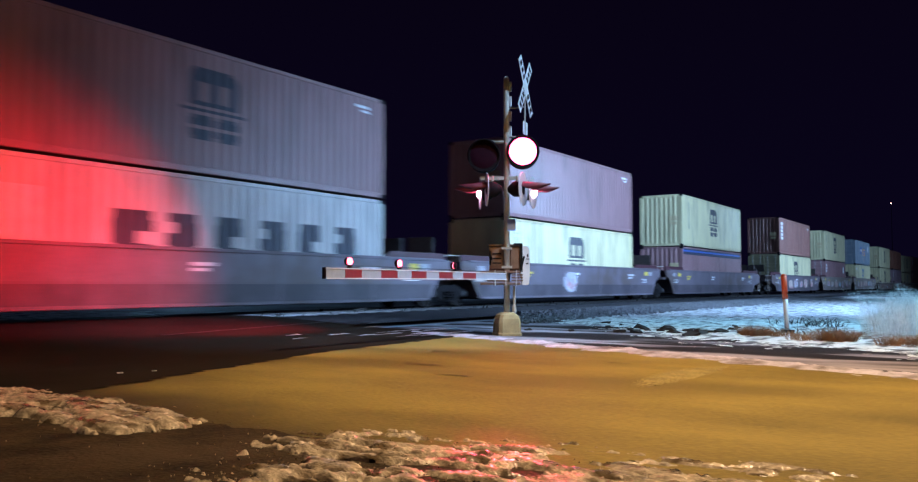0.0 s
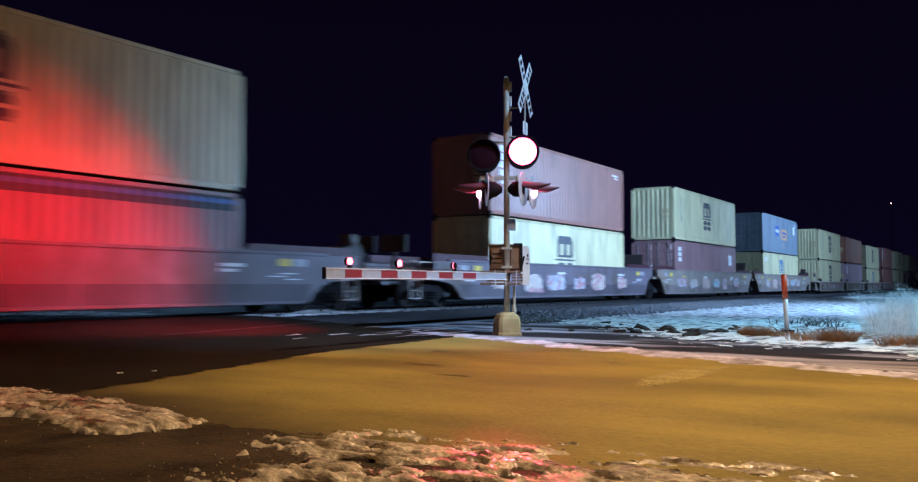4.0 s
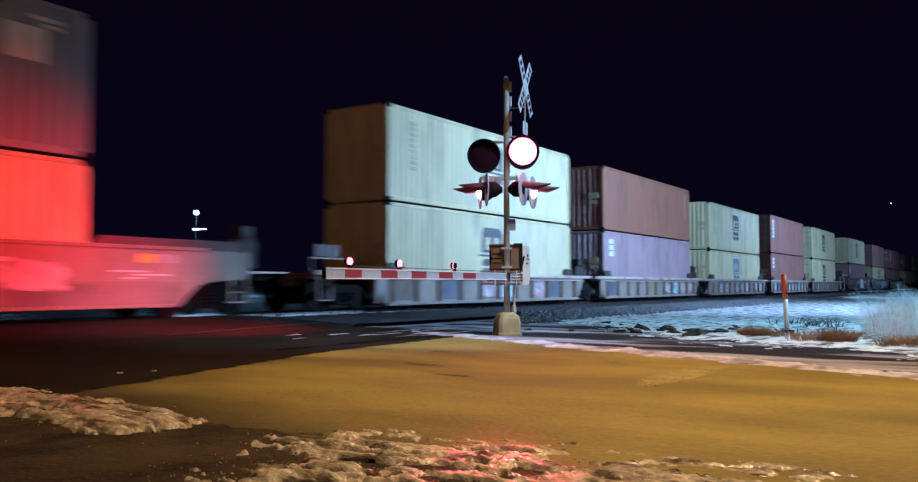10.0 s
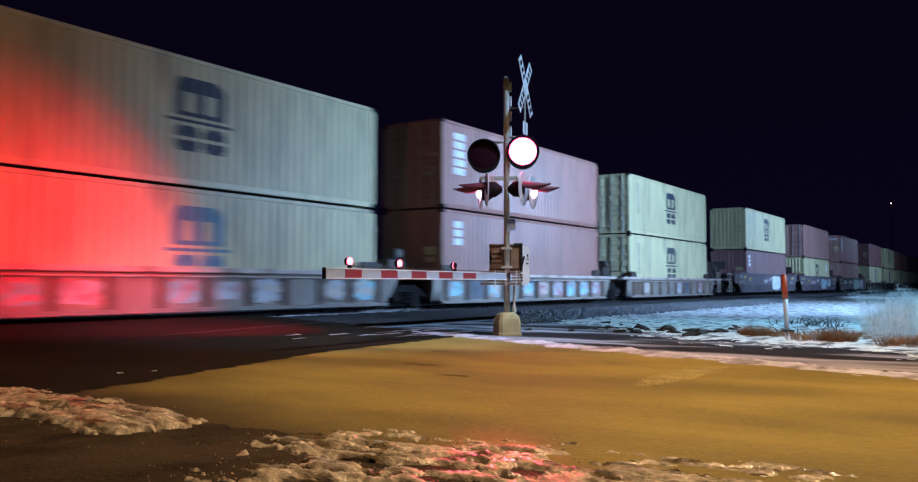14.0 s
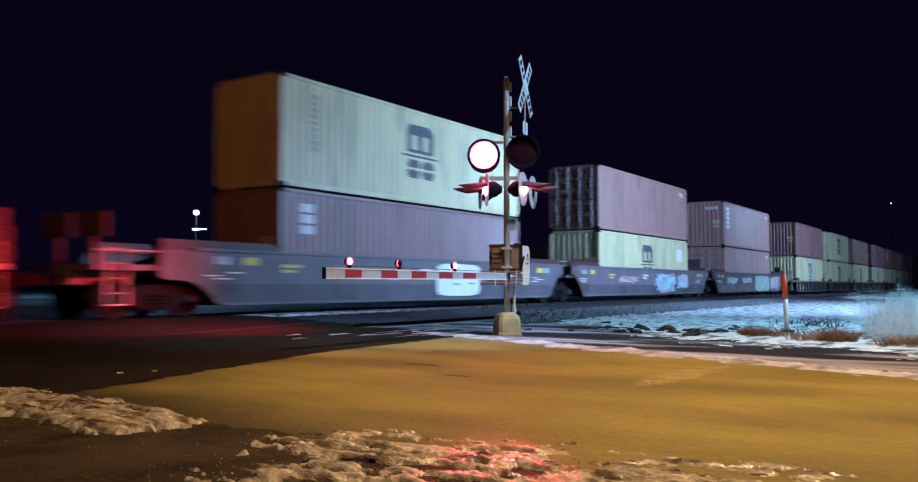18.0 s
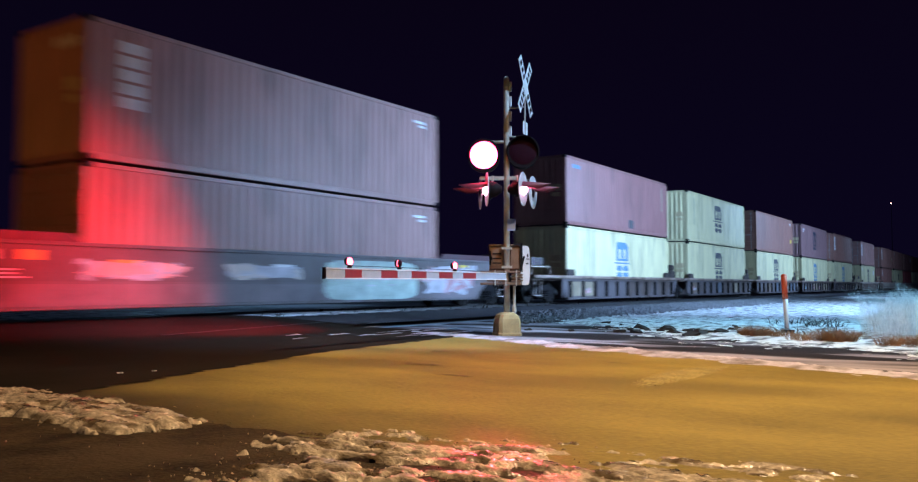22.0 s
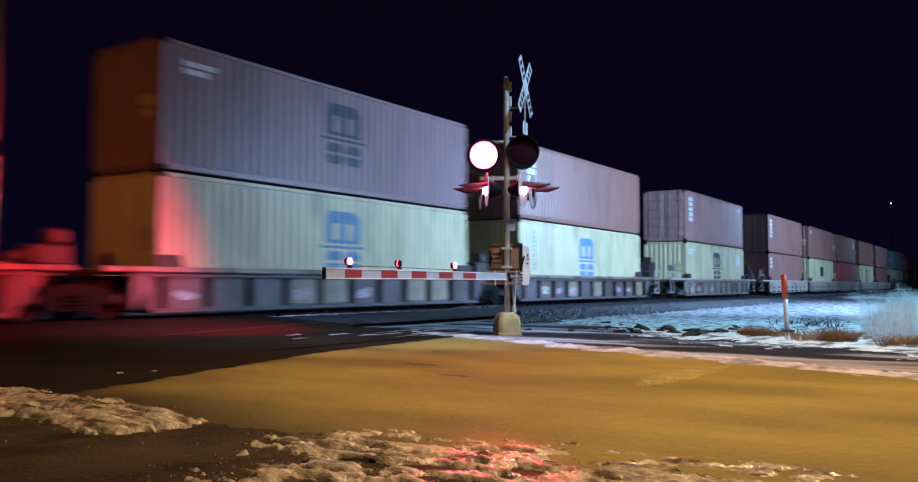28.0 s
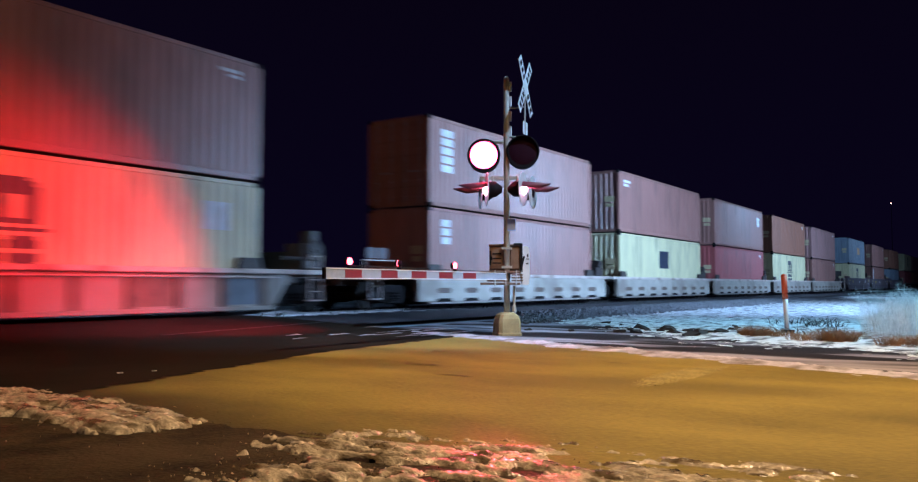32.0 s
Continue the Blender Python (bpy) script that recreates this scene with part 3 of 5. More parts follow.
setting("far_snow", sheet(8.0, 19.0, 60, 19.0, 30.0, 50, lambda x, y: -0.03 + 0.03 * fbm(x, y, 0.9), lambda x, y: abs(x - 13.5) + 0.35 * abs(y - 24) < 4.2 + 0.8 * fbm(x, y, 0.7)), SNOW,
        "patch of snow beyond the track", True)


# ---- crossing signal ----
MX, MY = MAST
VIEW = math.atan2(MY, MX)                      # direction in which the mast is seen
lamp_units = []                                # (lit lens, phase)


def signal_lamp(parent, m, phase, lens_mat, lens_r=0.20, visor=0.34, disc_label="round black background disc"):
    """A lamp whose lens faces local -y: barrel with background disc, hood, rim, and the turning lens."""
    b = lens_r + 0.006
    barrel = Shape().lathe((0, 0, 0), (0, 1, 0), [(0.0, b), (0.0, b + 0.02), (b + 0.04, b + 0.02), (b + 0.13, b * 0.6), (b + 0.15, 0.05), (b + 0.12, 0.0)], 28)
    body = part("signal_lamp", barrel, SIGNAL_BLACK, parent, "round railway flasher lamp", m, True)
    part("background_disc", Shape().lathe((0, 0, 0), (0, 1, 0), [(-0.006, b + 0.004), (-0.006, 0.285), (0.006, 0.285), (0.006, b + 0.004)], 40), DISC_GREY if visor > 0.2 else SIGNAL_BLACK, body, disc_label)
    hood = Shape()
    wrap = -20 if visor < 0.2 else 12
    nseg = 18
    for r in (b + 0.016, b + 0.010):
        for k in range(nseg + 1):
            a = math.radians(wrap + (180 - 2 * wrap) * k / nseg)
            long = visor * (0.28 + 0.72 * max(0, math.sin(a)) ** 0.8)
            hood.v += [(r * math.cos(a), -0.004, r * math.sin(a)), (r * math.cos(a) * 0.98, -long, r * math.sin(a) * 0.98 - 0.10 * long)]
    w = 2 * (nseg + 1)
    for k in range(nseg):
        i = 2 * k
        hood.f += [(i, i + 1, i + 3, i + 2), (w + i, w + i + 2, w + i + 3, w + i + 1), (i + 1, w + i + 1, w + i + 3, i + 3)]
    hood.f += [(0, w, w + 1, 1), (2 * nseg, 2 * nseg + 1, w + 2 * nseg + 1, w + 2 * nseg)]
    part("hood", hood, SIGNAL_BLACK if visor < 0.2 else HOOD_LENS_LIT, body, "black visor over the lens", smooth=True)
    dome = 0.02 if visor < 0.2 else 0.07
    lens = Shape().lathe((0, 0, 0), (0, 1, 0), [(-dome, 0.0), (-0.88 * dome, lens_r * 0.5), (-0.4 * dome, lens_r * 0.92), (0.0, lens_r)], 32)
    cut = len(lens.f)
    lens.lathe((0, 0, 0), (0, 1, 0), [(0.0, lens_r), (0.008, lens_r * 0.92), (0.018, lens_r * 0.5), (0.02, 0.0)], 32)
    me = lens.mesh("lens", lens_mat, True)
    me.materials.append(LENS_OFF)
    for p in me.polygons:
        p.material_index = 0 if p.index < cut else 1
    # an inner drum carries the lens in the barrel's middle
    rotor = part("lens", me, lens_mat, body, "red flasher lens", pose(0, 0.0, 0))
    lamp_units.append((rotor, phase))
    return body


signal = thing("crossing_signal", pose(MX, MY, 0), "metal railway crossing mast with flashing red lamps and crossbuck", "crossing signal")
part("pole", Shape().lathe((0, 0, 0.3), (0, 0, 1), [(0, 0.052), (4.10, 0.050), (4.14, 0.047), (4.17, 0.025), (4.175, 0.0)], 20), GALV, signal, "aluminium pole", smooth=True)
base = Shape()
rings = [(0.215, -0.02), (0.215, 0.03), (0.20, 0.05), (0.195, 0.20), (0.185, 0.28), (0.155, 0.345), (0.10, 0.385), (0.075, 0.39)]
turn_b = Matrix.Rotation(VIEW + 0.35, 4, "Z")
for r, z in rings:
    base.v += [tuple(turn_b @ Vector((sx * r, sy * r, z))) for sx, sy in ((-1, -0.75), (-0.75, -1), (0.75, -1), (1, -0.75), (1, 0.75), (0.75, 1), (-0.75, 1), (-1, 0.75))]
for k in range(len(rings) - 1):
    base.f += [(8 * k + i, 8 * k + (i + 1) % 8, 8 * k + 8 + (i + 1) % 8, 8 * k + 8 + i) for i in range(8)]
base.f.append(tuple(range(8 * len(rings) - 8, 8 * len(rings))))
foot = part("foot", base, CONCRETE, signal, "squat yellowish cast foot")
for a in range(4):
    c, s = math.cos(VIEW + 0.35 + math.pi / 4 + a * math.pi / 2), math.sin(VIEW + 0.35 + math.pi / 4 + a * math.pi / 2)
    part("bolt", Shape().lathe((0.225 * c, 0.225 * s, 0.03), (0, 0, 1), [(0, 0.022), (0.03, 0.022), (0.03, 0.012), (0.05, 0.012)], 6), BLACK_STEEL, foot)
side = Vector((math.sin(VIEW), -math.cos(VIEW), 0))      # to the right as seen from the road verge
back = Vector((math.cos(VIEW), math.sin(VIEW), 0))
p = 0.125 * side + 0.05 * back
part("conduit", Shape().tube((p.x, p.y, 0.25), (p.x, p.y, 0.84), 0.024, n=10).lathe((p.x, p.y, 0.40), (0, 0, 1), [(0, 0.036), (0.09, 0.036), (0.10, 0.026)], 10), GALV, signal, "grey cable conduit")
# bright strip on the pole's far edge
for k in range(4):
    z = 3.42 + 0.26 * k
    q = 0.060 * side
    part("reflector_strip", Shape().box(q.x - 0.012, q.x + 0.012, q.y - 0.03, q.y + 0.03, z, z + 0.17), REFLECT_WHITE, signal, "white reflective strip")
# crossbuck
nb = Vector((math.cos(radians(-78)), math.sin(radians(-78)), 0))
eb = Vector((-nb.y, nb.x, 0))
centre = 0.32 * side + Vector((0, 0, 4.28)) + 0.02 * back
mb = Matrix.Translation(centre) @ Matrix((eb, Vector((0, 0, 1)), nb)).transposed().to_4x4()


def plate(w, h, d=0.004, c=0.012):
    sh = Shape()
    return sh.prism([(-w / 2, -h / 2, -d), (w / 2, -h / 2, -d), (w / 2, h / 2, -d), (-w / 2, h / 2, -d)], (0, 0, 2 * d))


cross = part("crossbuck", Shape().box(-0.03, 0.03, -0.12, 0.12, -0.02, -0.006), GALV, signal, "white crossbuck sign with dark lettering", mb)
for k, a in enumerate((52, 128)):
    blade = part("blade", plate(1.12, 0.19), REFLECT_WHITE, cross, "white reflective blade", pose(0, 0, 0.004 + 0.012 * k, 0, 0, a))
    lets = Shape()
    for i in range(8):
        if k == 1 and i in (3, 4):
            continue
        x = -0.455 + 0.13 * i
        lets.box(x - 0.04, x + 0.04, -0.055, 0.055, 0.0045, 0.0075)
    tagged(part("lettering", lets, SIGNAL_BLACK, cross, "dark lettering bars", pose(0, 0, 0.004 + 0.012 * k, 0, 0, a)), kind="stuff")
part("track_plate", plate(0.26, 0.22), REFLECT_WHITE, signal, "small white plate under the crossbuck", mb @ pose(0.02, -0.72, 0.0))
for i in range(2):
    part("bracket", Shape().tube((0, 0, (3.90, 3.42)[i]), tuple(0.32 * side + Vector((0, 0, (3.93, 3.40)[i]))), 0.012, n=8), GALV, signal, "thin bracket rod")
q = 0.32 * side
part("bracket", Shape().tube((q.x, q.y, 3.42), (q.x, q.y, 4.15), 0.014, n=8), GALV, signal, "thin upright rod")
# upper crossarm and lamps, facing the road verge
face = Matrix.Rotation(VIEW - math.pi / 2, 4, "Z")         # local -y points back along the view
part("crossarm", Shape().tube(tuple(-0.42 * side + Vector((0, 0, 3.32))), tuple(0.36 * side + Vector((0, 0, 3.32))), 0.026, n=10), GALV, signal, "upper lamp crossarm", smooth=True)
for off, z, ph in ((-0.39, 3.08, 0), (0.28, 3.14, 1)):
    p = off * side + Vector((0, 0, z)) - 0.10 * back
    # lens drawn wider than life, so that its size holds the glare
    signal_lamp(signal, Matrix.Translation(p) @ face, ph, LENS_ON, 0.25, 0.10)
# lower crossarm with two pairs facing along the road
part("crossarm", Shape().box(-0.45, 0.2, -0.03, 0.03, 2.66, 2.72), GALV, signal, "lower lamp crossarm", Matrix.Rotation(VIEW - math.pi / 2, 4, "Z"))
for sgn, ax in ((1, math.atan2(0.873, -0.435)), (-1, math.atan2(-0.873, 0.435))):
    d = Vector((math.cos(ax), math.sin(ax), 0))
    e = Vector((d.y, -d.x, 0)) * sgn
    for k in (0, 1):
        p = d * (0.48 - 0.16 * k) * (1.0 if sgn > 0 else 0.92) + e * (0.28 - 0.56 * k) + Vector((0, 0, 2.47))
        turn = Matrix.Rotation(ax + math.pi / 2 + (0.20 if sgn > 0 else -0.22) * 1.0, 4, "Z")
        signal_lamp(signal, Matrix.Translation(p) @ turn, 1 - k, LENS_SIDE, 0.105, 0.48, "pale-backed background disc")
        part("drop_rod", Shape().tube((p.x - 0.1 * d.x, p.y - 0.1 * d.y, 2.44), (p.x - 0.1 * d.x, p.y - 0.1 * d.y, 2.70), 0.018, n=8), GALV, signal, "short lamp hanger")
q = 0.08 * side
part("number_plate", Shape().box(-0.07, 0.07, -0.008, 0.008, -0.10, 0.10), BLUE_SIGN, signal, "small blue plate", Matrix.Translation(q + Vector((0, 0, 1.88)) - 0.08 * back) @ face)

# ---- crossing gate ----
gate = thing("crossing_gate", pose(MX, MY, 0), "lowered red and white crossing gate arm with its drive box", "crossing gate")
mg = Matrix.Translation((0, 0, 0)) @ Matrix.Rotation(VIEW - math.pi / 2, 4, "Z")
box = part("drive_box", Shape().box(-0.30, 0.23, 0.075, 0.36, 1.10, 1.52, 0.03).box(-0.27, -0.07, 0.05, 0.075, 1.14, 1.48).box(0.07, 0.21, 0.05, 0.075, 1.14, 1.50), BOXPAINT, gate,
           "weathered metal drive box", mg)
part("lid", Shape().box(-0.31, 0.24, 0.065, 0.37, 1.52, 1.555, 0.01), BOXPAINT, box, "flat lid")
part("hatch", Shape().box(-0.25, -0.09, 0.035, 0.05, 1.18, 1.44), BOXPAINT, box)
for z in (1.22, 1.30, 1.38):
    part("hatch_rib", Shape().box(-0.245, -0.095, 0.025, 0.035, z, z + 0.02), BLACK_STEEL, box)
part("latch", Shape().box(-0.27, -0.25, 0.02, 0.05, 1.28, 1.35), BLACK_STEEL, box)
part("hinge", Shape().tube((-0.285, 0.06, 1.2), (-0.285, 0.06, 1.44), 0.014, n=8), BLACK_STEEL, box)
for z in (1.14, 1.46):
    part("strap", Shape().box(-0.09, 0.09, -0.08, 0.08, z, z + 0.04), GALV, gate, "steel strap round the pole", mg)
for z in (1.055, 0.855):
    part("clamp_plate", Shape().box(-0.45, 0.23, -0.12, 0.30, z, z + 0.04, 0.01), BOXPAINT, gate, "rusty clamp plate", mg)
for k in range(3):
    part("spacer", Shape().box(0.08, 0.27, -0.10, 0.20, 0.915 + 0.05 * k, 0.94 + 0.05 * k), BOXPAINT, gate, "steel spacer plate", mg)
for x in (-0.20, -0.02, 0.16):
    part("clamp_bolt", Shape().tube((x, -0.135, 0.84), (x, -0.135, 1.11), 0.012, n=8), GALV, gate, "clamp bolt", mg)
part("arm_socket", Shape().box(-0.34, 0.02, -0.09, 0.06, 0.91, 1.05, 0.012), BOXPAINT, gate, "arm socket", mg)
wt = []
for k in range(28):
    t = k * math.tau / 28
    c, s_ = math.cos(t), math.sin(t)
    wt.append((0.31 + 0.085 * math.copysign(abs(c) ** 0.45, c), 0.10, 1.19 + 0.34 * math.copysign(abs(s_) ** 0.5, s_)))
cw = part("counterweight", Shape().prism(wt, (0, 0.07, 0)), REFLECT_WHITE, gate, "pale rounded counterweight", mg)
for x, z, w, h in ((0.36, 1.36, 0.012, 0.05), (0.36, 1.30, 0.03, 0.012), (0.35, 1.22, 0.02, 0.02)):
    part("stencil", Shape().box(x - w, x + w, 0.092, 0.10, z - h / 2, z + h / 2), SIGNAL_BLACK, cw, "small dark mark")
part("lever", Shape().box(0.23, 0.27, 0.02, 0.06, 1.08, 1.56).box(0.12, 0.27, 0.02, 0.06, 1.53, 1.57), BLACK_STEEL, gate, "black lever", mg)
part("lever", Shape().prism([(0.22, 0.0, 1.10), (0.25, 0.0, 1.08), (0.31, 0.0, 1.34), (0.28, 0.0, 1.36)], (0, 0.03, 0)), BLACK_STEEL, gate, "black link", mg)

ARM_Y, ARM_Z = -0.10, 1.0
arm = part("arm", Shape().prism([(-4.70, ARM_Y - 0.012, ARM_Z - 0.058), (-4.70, ARM_Y - 0.012, ARM_Z + 0.058), (-0.22, ARM_Y - 0.012, ARM_Z + 0.042), (-0.22, ARM_Y - 0.012, ARM_Z - 0.046)], (0, 0.024, 0)),
           ARM_GREY, gate, "greyed white gate arm, cool light in its paint")
part("arm_end", Shape().box(-4.725, -4.695, ARM_Y - 0.02, ARM_Y + 0.02, ARM_Z - 0.072, ARM_Z + 0.072), SIGNAL_BLACK, arm, "black end cap")
for a, b in ((-4.33, -4.00), (-3.59, -3.23), (-2.90, -2.54), (-2.21, -1.85), (-1.55, -1.18)):
    k0, k1 = (a + 4.70) / 4.4, (b + 4.70) / 4.4
    part("stripe", Shape().prism([(a, ARM_Y - 0.016, ARM_Z - 0.057 + 0.012 * k0), (a, ARM_Y - 0.016, ARM_Z + 0.057 - 0.016 * k0),
                                  (b, ARM_Y - 0.016, ARM_Z + 0.057 - 0.016 * k1), (b, ARM_Y - 0.016, ARM_Z - 0.057 + 0.012 * k1)], (0, 0.032, 0)), REFLECT_RED, arm, "red reflective stripe")
for z0, z1 in ((0.058, 0.042), (-0.071, -0.059)):
    part("edge_rail", Shape().prism([(-4.70, ARM_Y - 0.022, ARM_Z + z0), (-4.70, ARM_Y - 0.022, ARM_Z + z0 + 0.012), (-0.2, ARM_Y - 0.022, ARM_Z + z1 + 0.012), (-0.2, ARM_Y - 0.022, ARM_Z + z1)], (0, 0.044, 0)),
         REFLECT_WHITE, arm, "bright white edge")
for x, ph in ((-4.23, 2), (-3.17, 1), (-1.77, 0)):
    k = (x + 4.70) / 4.4
    z = ARM_Z + 0.074 - 0.016 * k
    lampbox = part("gate_lamp", Shape().lathe((x, ARM_Y, z), (0, 0, 1), [(0, 0.03), (0.02, 0.034), (0.03, 0.02), (0.04, 0.02)], 12).lathe((x, ARM_Y + 0.02, z + 0.085), (0, 1, 0), [(0, 0.052), (0.03, 0.05), (0.04, 0.02)], 16),
                   SIGNAL_BLACK, arm, "small red gate lamp")
    ls = Shape().lathe((0, -0.0, 0), (0, 1, 0), [(-0.03, 0.0), (-0.026, 0.028), (-0.012, 0.046), (0.0, 0.05)], 16)
    cut = len(ls.f)
    ls.lathe((0, 0.0, 0), (0, 1, 0), [(0.0, 0.05), (0.012, 0.046), (0.026, 0.028), (0.03, 0.0)], 16)
    me = ls.mesh("gate_lens", GATE_ON, True)
    me.materials.append(LENS_OFF)
    for q in me.polygons:
        q.material_index = 0 if q.index < cut else 1
    rotor = part("gate_lens", me, GATE_ON, lampbox, "small red lens", pose(x, ARM_Y, z + 0.085))
    lamp_units.append((rotor, ph))
part("gate_cable", Shape().tube((-4.2, ARM_Y, ARM_Z + 0.10), (-3.19, ARM_Y, ARM_Z + 0.095), 0.005, n=6).tube((-3.19, ARM_Y, ARM_Z + 0.095), (-0.3, ARM_Y, ARM_Z + 0.07), 0.005, n=6), GASKET, arm, "thin lamp cable")


# ---- containers ----
HALF, WIDE, TALL, LOW = 6.095, 2.438, 2.896, 2.591
PITCH, DEEP = 0.278, 0.029


def wave(x):
    """Depth of the side's corrugation at x."""
    k = (x / PITCH) % 1.0
    if k < 0.27:
        return 0.0
    if k < 0.5:
        return DEEP * (k - 0.27) / 0.23
    if k < 0.77:
        return DEEP
    return DEEP * (1 - (k - 0.77) / 0.23)


def breaks(x0, x1):
    xs = [x0, x1]
    for i in range(int(x0 / PITCH) - 2, int(x1 / PITCH) + 3):
        xs += [(i + k) * PITCH for k in (0, 0.27, 0.5, 0.77) if x0 < (i + k) * PITCH < x1]
    return sorted(xs)


def on_side(sh, x0, x1, z0, z1, proud=0.004):
    """A painted rectangle that follows the corrugated side facing -y."""
    xs = breaks(x0, x1)
    p = [(x, -WIDE / 2 + 0.012 + wave(x) - proud, z) for x in xs for z in (z0, z1)]
    sh.add(p, [(2 * i, 2 * i + 2, 2 * i + 3, 2 * i + 1) for i in range(len(xs) - 1)])
    return sh


def side_shape(tall):
    sh = Shape()
    xs = breaks(-HALF + 0.10, HALF - 0.10)
    y = -WIDE / 2 + 0.012
    p = [(x, y + wave(x) + d, z) for d in (0, 0.003) for x in xs for z in (0.14, tall - 0.10)]
    n = 2 * len(xs)
    f = [(2 * i, 2 * i + 2, 2 * i + 3, 2 * i + 1) for i in range(len(xs) - 1)]
    f += [(n + 2 * i, n + 2 * i + 1, n + 2 * i + 3, n + 2 * i + 2) for i in range(len(xs) - 1)]
    return sh.add(p, f)


def end_shape(tall):
    sh = Shape()
    ys, step = [], 0.27
    for i in range(9):
        ys += [(-1.1 + i * step + a, d) for a, d in ((0, 0), (0.10, 0), (0.135, 0.045), (0.235, 0.045))]
    ys = [q for q in ys if q[0] < 1.1] + [(1.12, 0)]
    p = [(-HALF + 0.03 + d, y, z) for y, d in ys for z in (0.14, tall - 0.10)]
    sh.add(p, [(2 * i, 2 * i + 1, 2 * i + 3, 2 * i + 2) for i in range(len(ys) - 1)])
    return sh.box(-HALF + 0.09, -HALF + 0.10, -1.12, 1.12, 0.14, tall - 0.1)


def door_leaf():
    sh = Shape().box(-HALF + 0.04, -HALF + 0.085, 0.015, 1.13, 0.12, TALL - 0.09)
    for k in range(5):
        z = 0.32 + 0.5 * k
        sh.prism([(-HALF + 0.04, 0.1, z), (-HALF + 0.015, 0.13, z + 0.04), (-HALF + 0.015, 0.13, z + 0.30), (-HALF + 0.04, 0.1, z + 0.34)], (0, 0.94, 0))
    return sh


flip = Matrix.Rotation(math.pi, 4, "Z")
container_mesh = {}


def meshes_for(colour, tall):
    if (colour, tall) not in container_mesh:
        p = PAINT[colour]
        frame_rails = {}
        frame_rails["side_wall"] = side_shape(tall).mesh("side_wall", p)
        frame_rails["end_wall"] = end_shape(tall).mesh("end_wall", p)
        frame_rails["door"] = door_leaf().mesh("door", p)
        frame_rails["roof"] = Shape().box(-HALF + 0.06, HALF - 0.06, -WIDE / 2 + 0.06, WIDE / 2 - 0.06, tall - 0.06, tall - 0.03).mesh("roof", p)
        frame_rails["top_rail"] = Shape().box(-HALF + 0.15, HALF - 0.15, -WIDE / 2, -WIDE / 2 + 0.07, tall - 0.11, tall - 0.012, 0.012).mesh("top_rail", p)
        frame_rails["bottom_rail"] = Shape().box(-HALF + 0.15, HALF - 0.15, -WIDE / 2, -WIDE / 2 + 0.09, 0.02, 0.16, 0.012).mesh("bottom_rail", p)
        frame_rails["corner_post"] = Shape().box(-HALF, -HALF + 0.13, -WIDE / 2 - 0.0, -WIDE / 2 + 0.10, 0.12, tall - 0.12).mesh("corner_post", p)
        frame_rails["header"] = Shape().box(-HALF + 0.005, -HALF + 0.09, -WIDE / 2 + 0.1, WIDE / 2 - 0.1, tall - 0.12, tall - 0.01).mesh("header", p)
        frame_rails["end_sill"] = Shape().box(-HALF + 0.005, -HALF + 0.09, -WIDE / 2 + 0.1, WIDE / 2 - 0.1, 0.02, 0.15).mesh("end_sill", p)
        container_mesh[colour, tall] = frame_rails
    return container_mesh[colour, tall]


FLOOR_MESH = Shape().box(-HALF + 0.1, HALF - 0.1, -1.13, 1.13, 0.10, 0.15).mesh("floor", TIE)
CASTING = Shape().box(-HALF - 0.004, -HALF + 0.17, -WIDE / 2 - 0.004, -WIDE / 2 + 0.155, 0, 0.118).box(-HALF - 0.006, -HALF - 0.004, -WIDE / 2 + 0.05, -WIDE / 2 + 0.10, 0.03, 0.09).mesh("corner_casting", BLACK_STEEL)
ROD = Shape().tube((-HALF - 0.005, 0, 0.10), (-HALF - 0.005, 0, TALL - 0.08), 0.017, n=8)
for zz in (0.25, 0.8, 1.5, 2.2, 2.65):
    ROD.box(-HALF - 0.028, -HALF + 0.03, -0.035, 0.035, zz, zz + 0.05)
ROD = ROD.mesh("lock_rod", CAST)
HANDLE = Shape().box(-HALF - 0.03, -HALF - 0.015, 0.0, 0.42, 1.10, 1.14).mesh("door_handle", CAST)


def logo_mark():
    """A square emblem with three legs and a rounded top, a line and two pairs of blocks."""
    sh, back = Shape(), -0.22
    for a, b, c, d in ((-0.48, 0.60, 2.36, 2.43), (-0.58, 0.74, 2.26, 2.36), (-0.62, 0.80, 2.10, 2.26), (-0.62, -0.36, 1.66, 2.10), (-0.06, 0.22, 1.66, 2.10), (0.52, 0.80, 1.66, 2.10), (-0.62, 0.80, 1.56, 1.66),
                       (-0.84, 1.02, 1.42, 1.49), (-0.54, 0.02, 1.26, 1.34), (-0.60, 0.08, 1.10, 1.26), (-0.60, 0.08, 0.86, 1.02), (-0.54, 0.02, 0.78, 0.86),
                       (0.24, 0.76, 1.26, 1.34), (0.18, 0.82, 1.10, 1.26), (0.18, 0.82, 0.86, 1.02), (0.24, 0.76, 0.78, 0.86)):
        on_side(sh, a + back, b + back, c, d)
    return sh


def stack_bars(x, z0, z1, n, w):
    """An upright row of lettering, one bar a letter."""
    h = (z1 - z0) / n
    return [on_side(Shape(), x, x + w, z0 + i * h, z0 + (i + 0.78) * h) for i in range(n)]


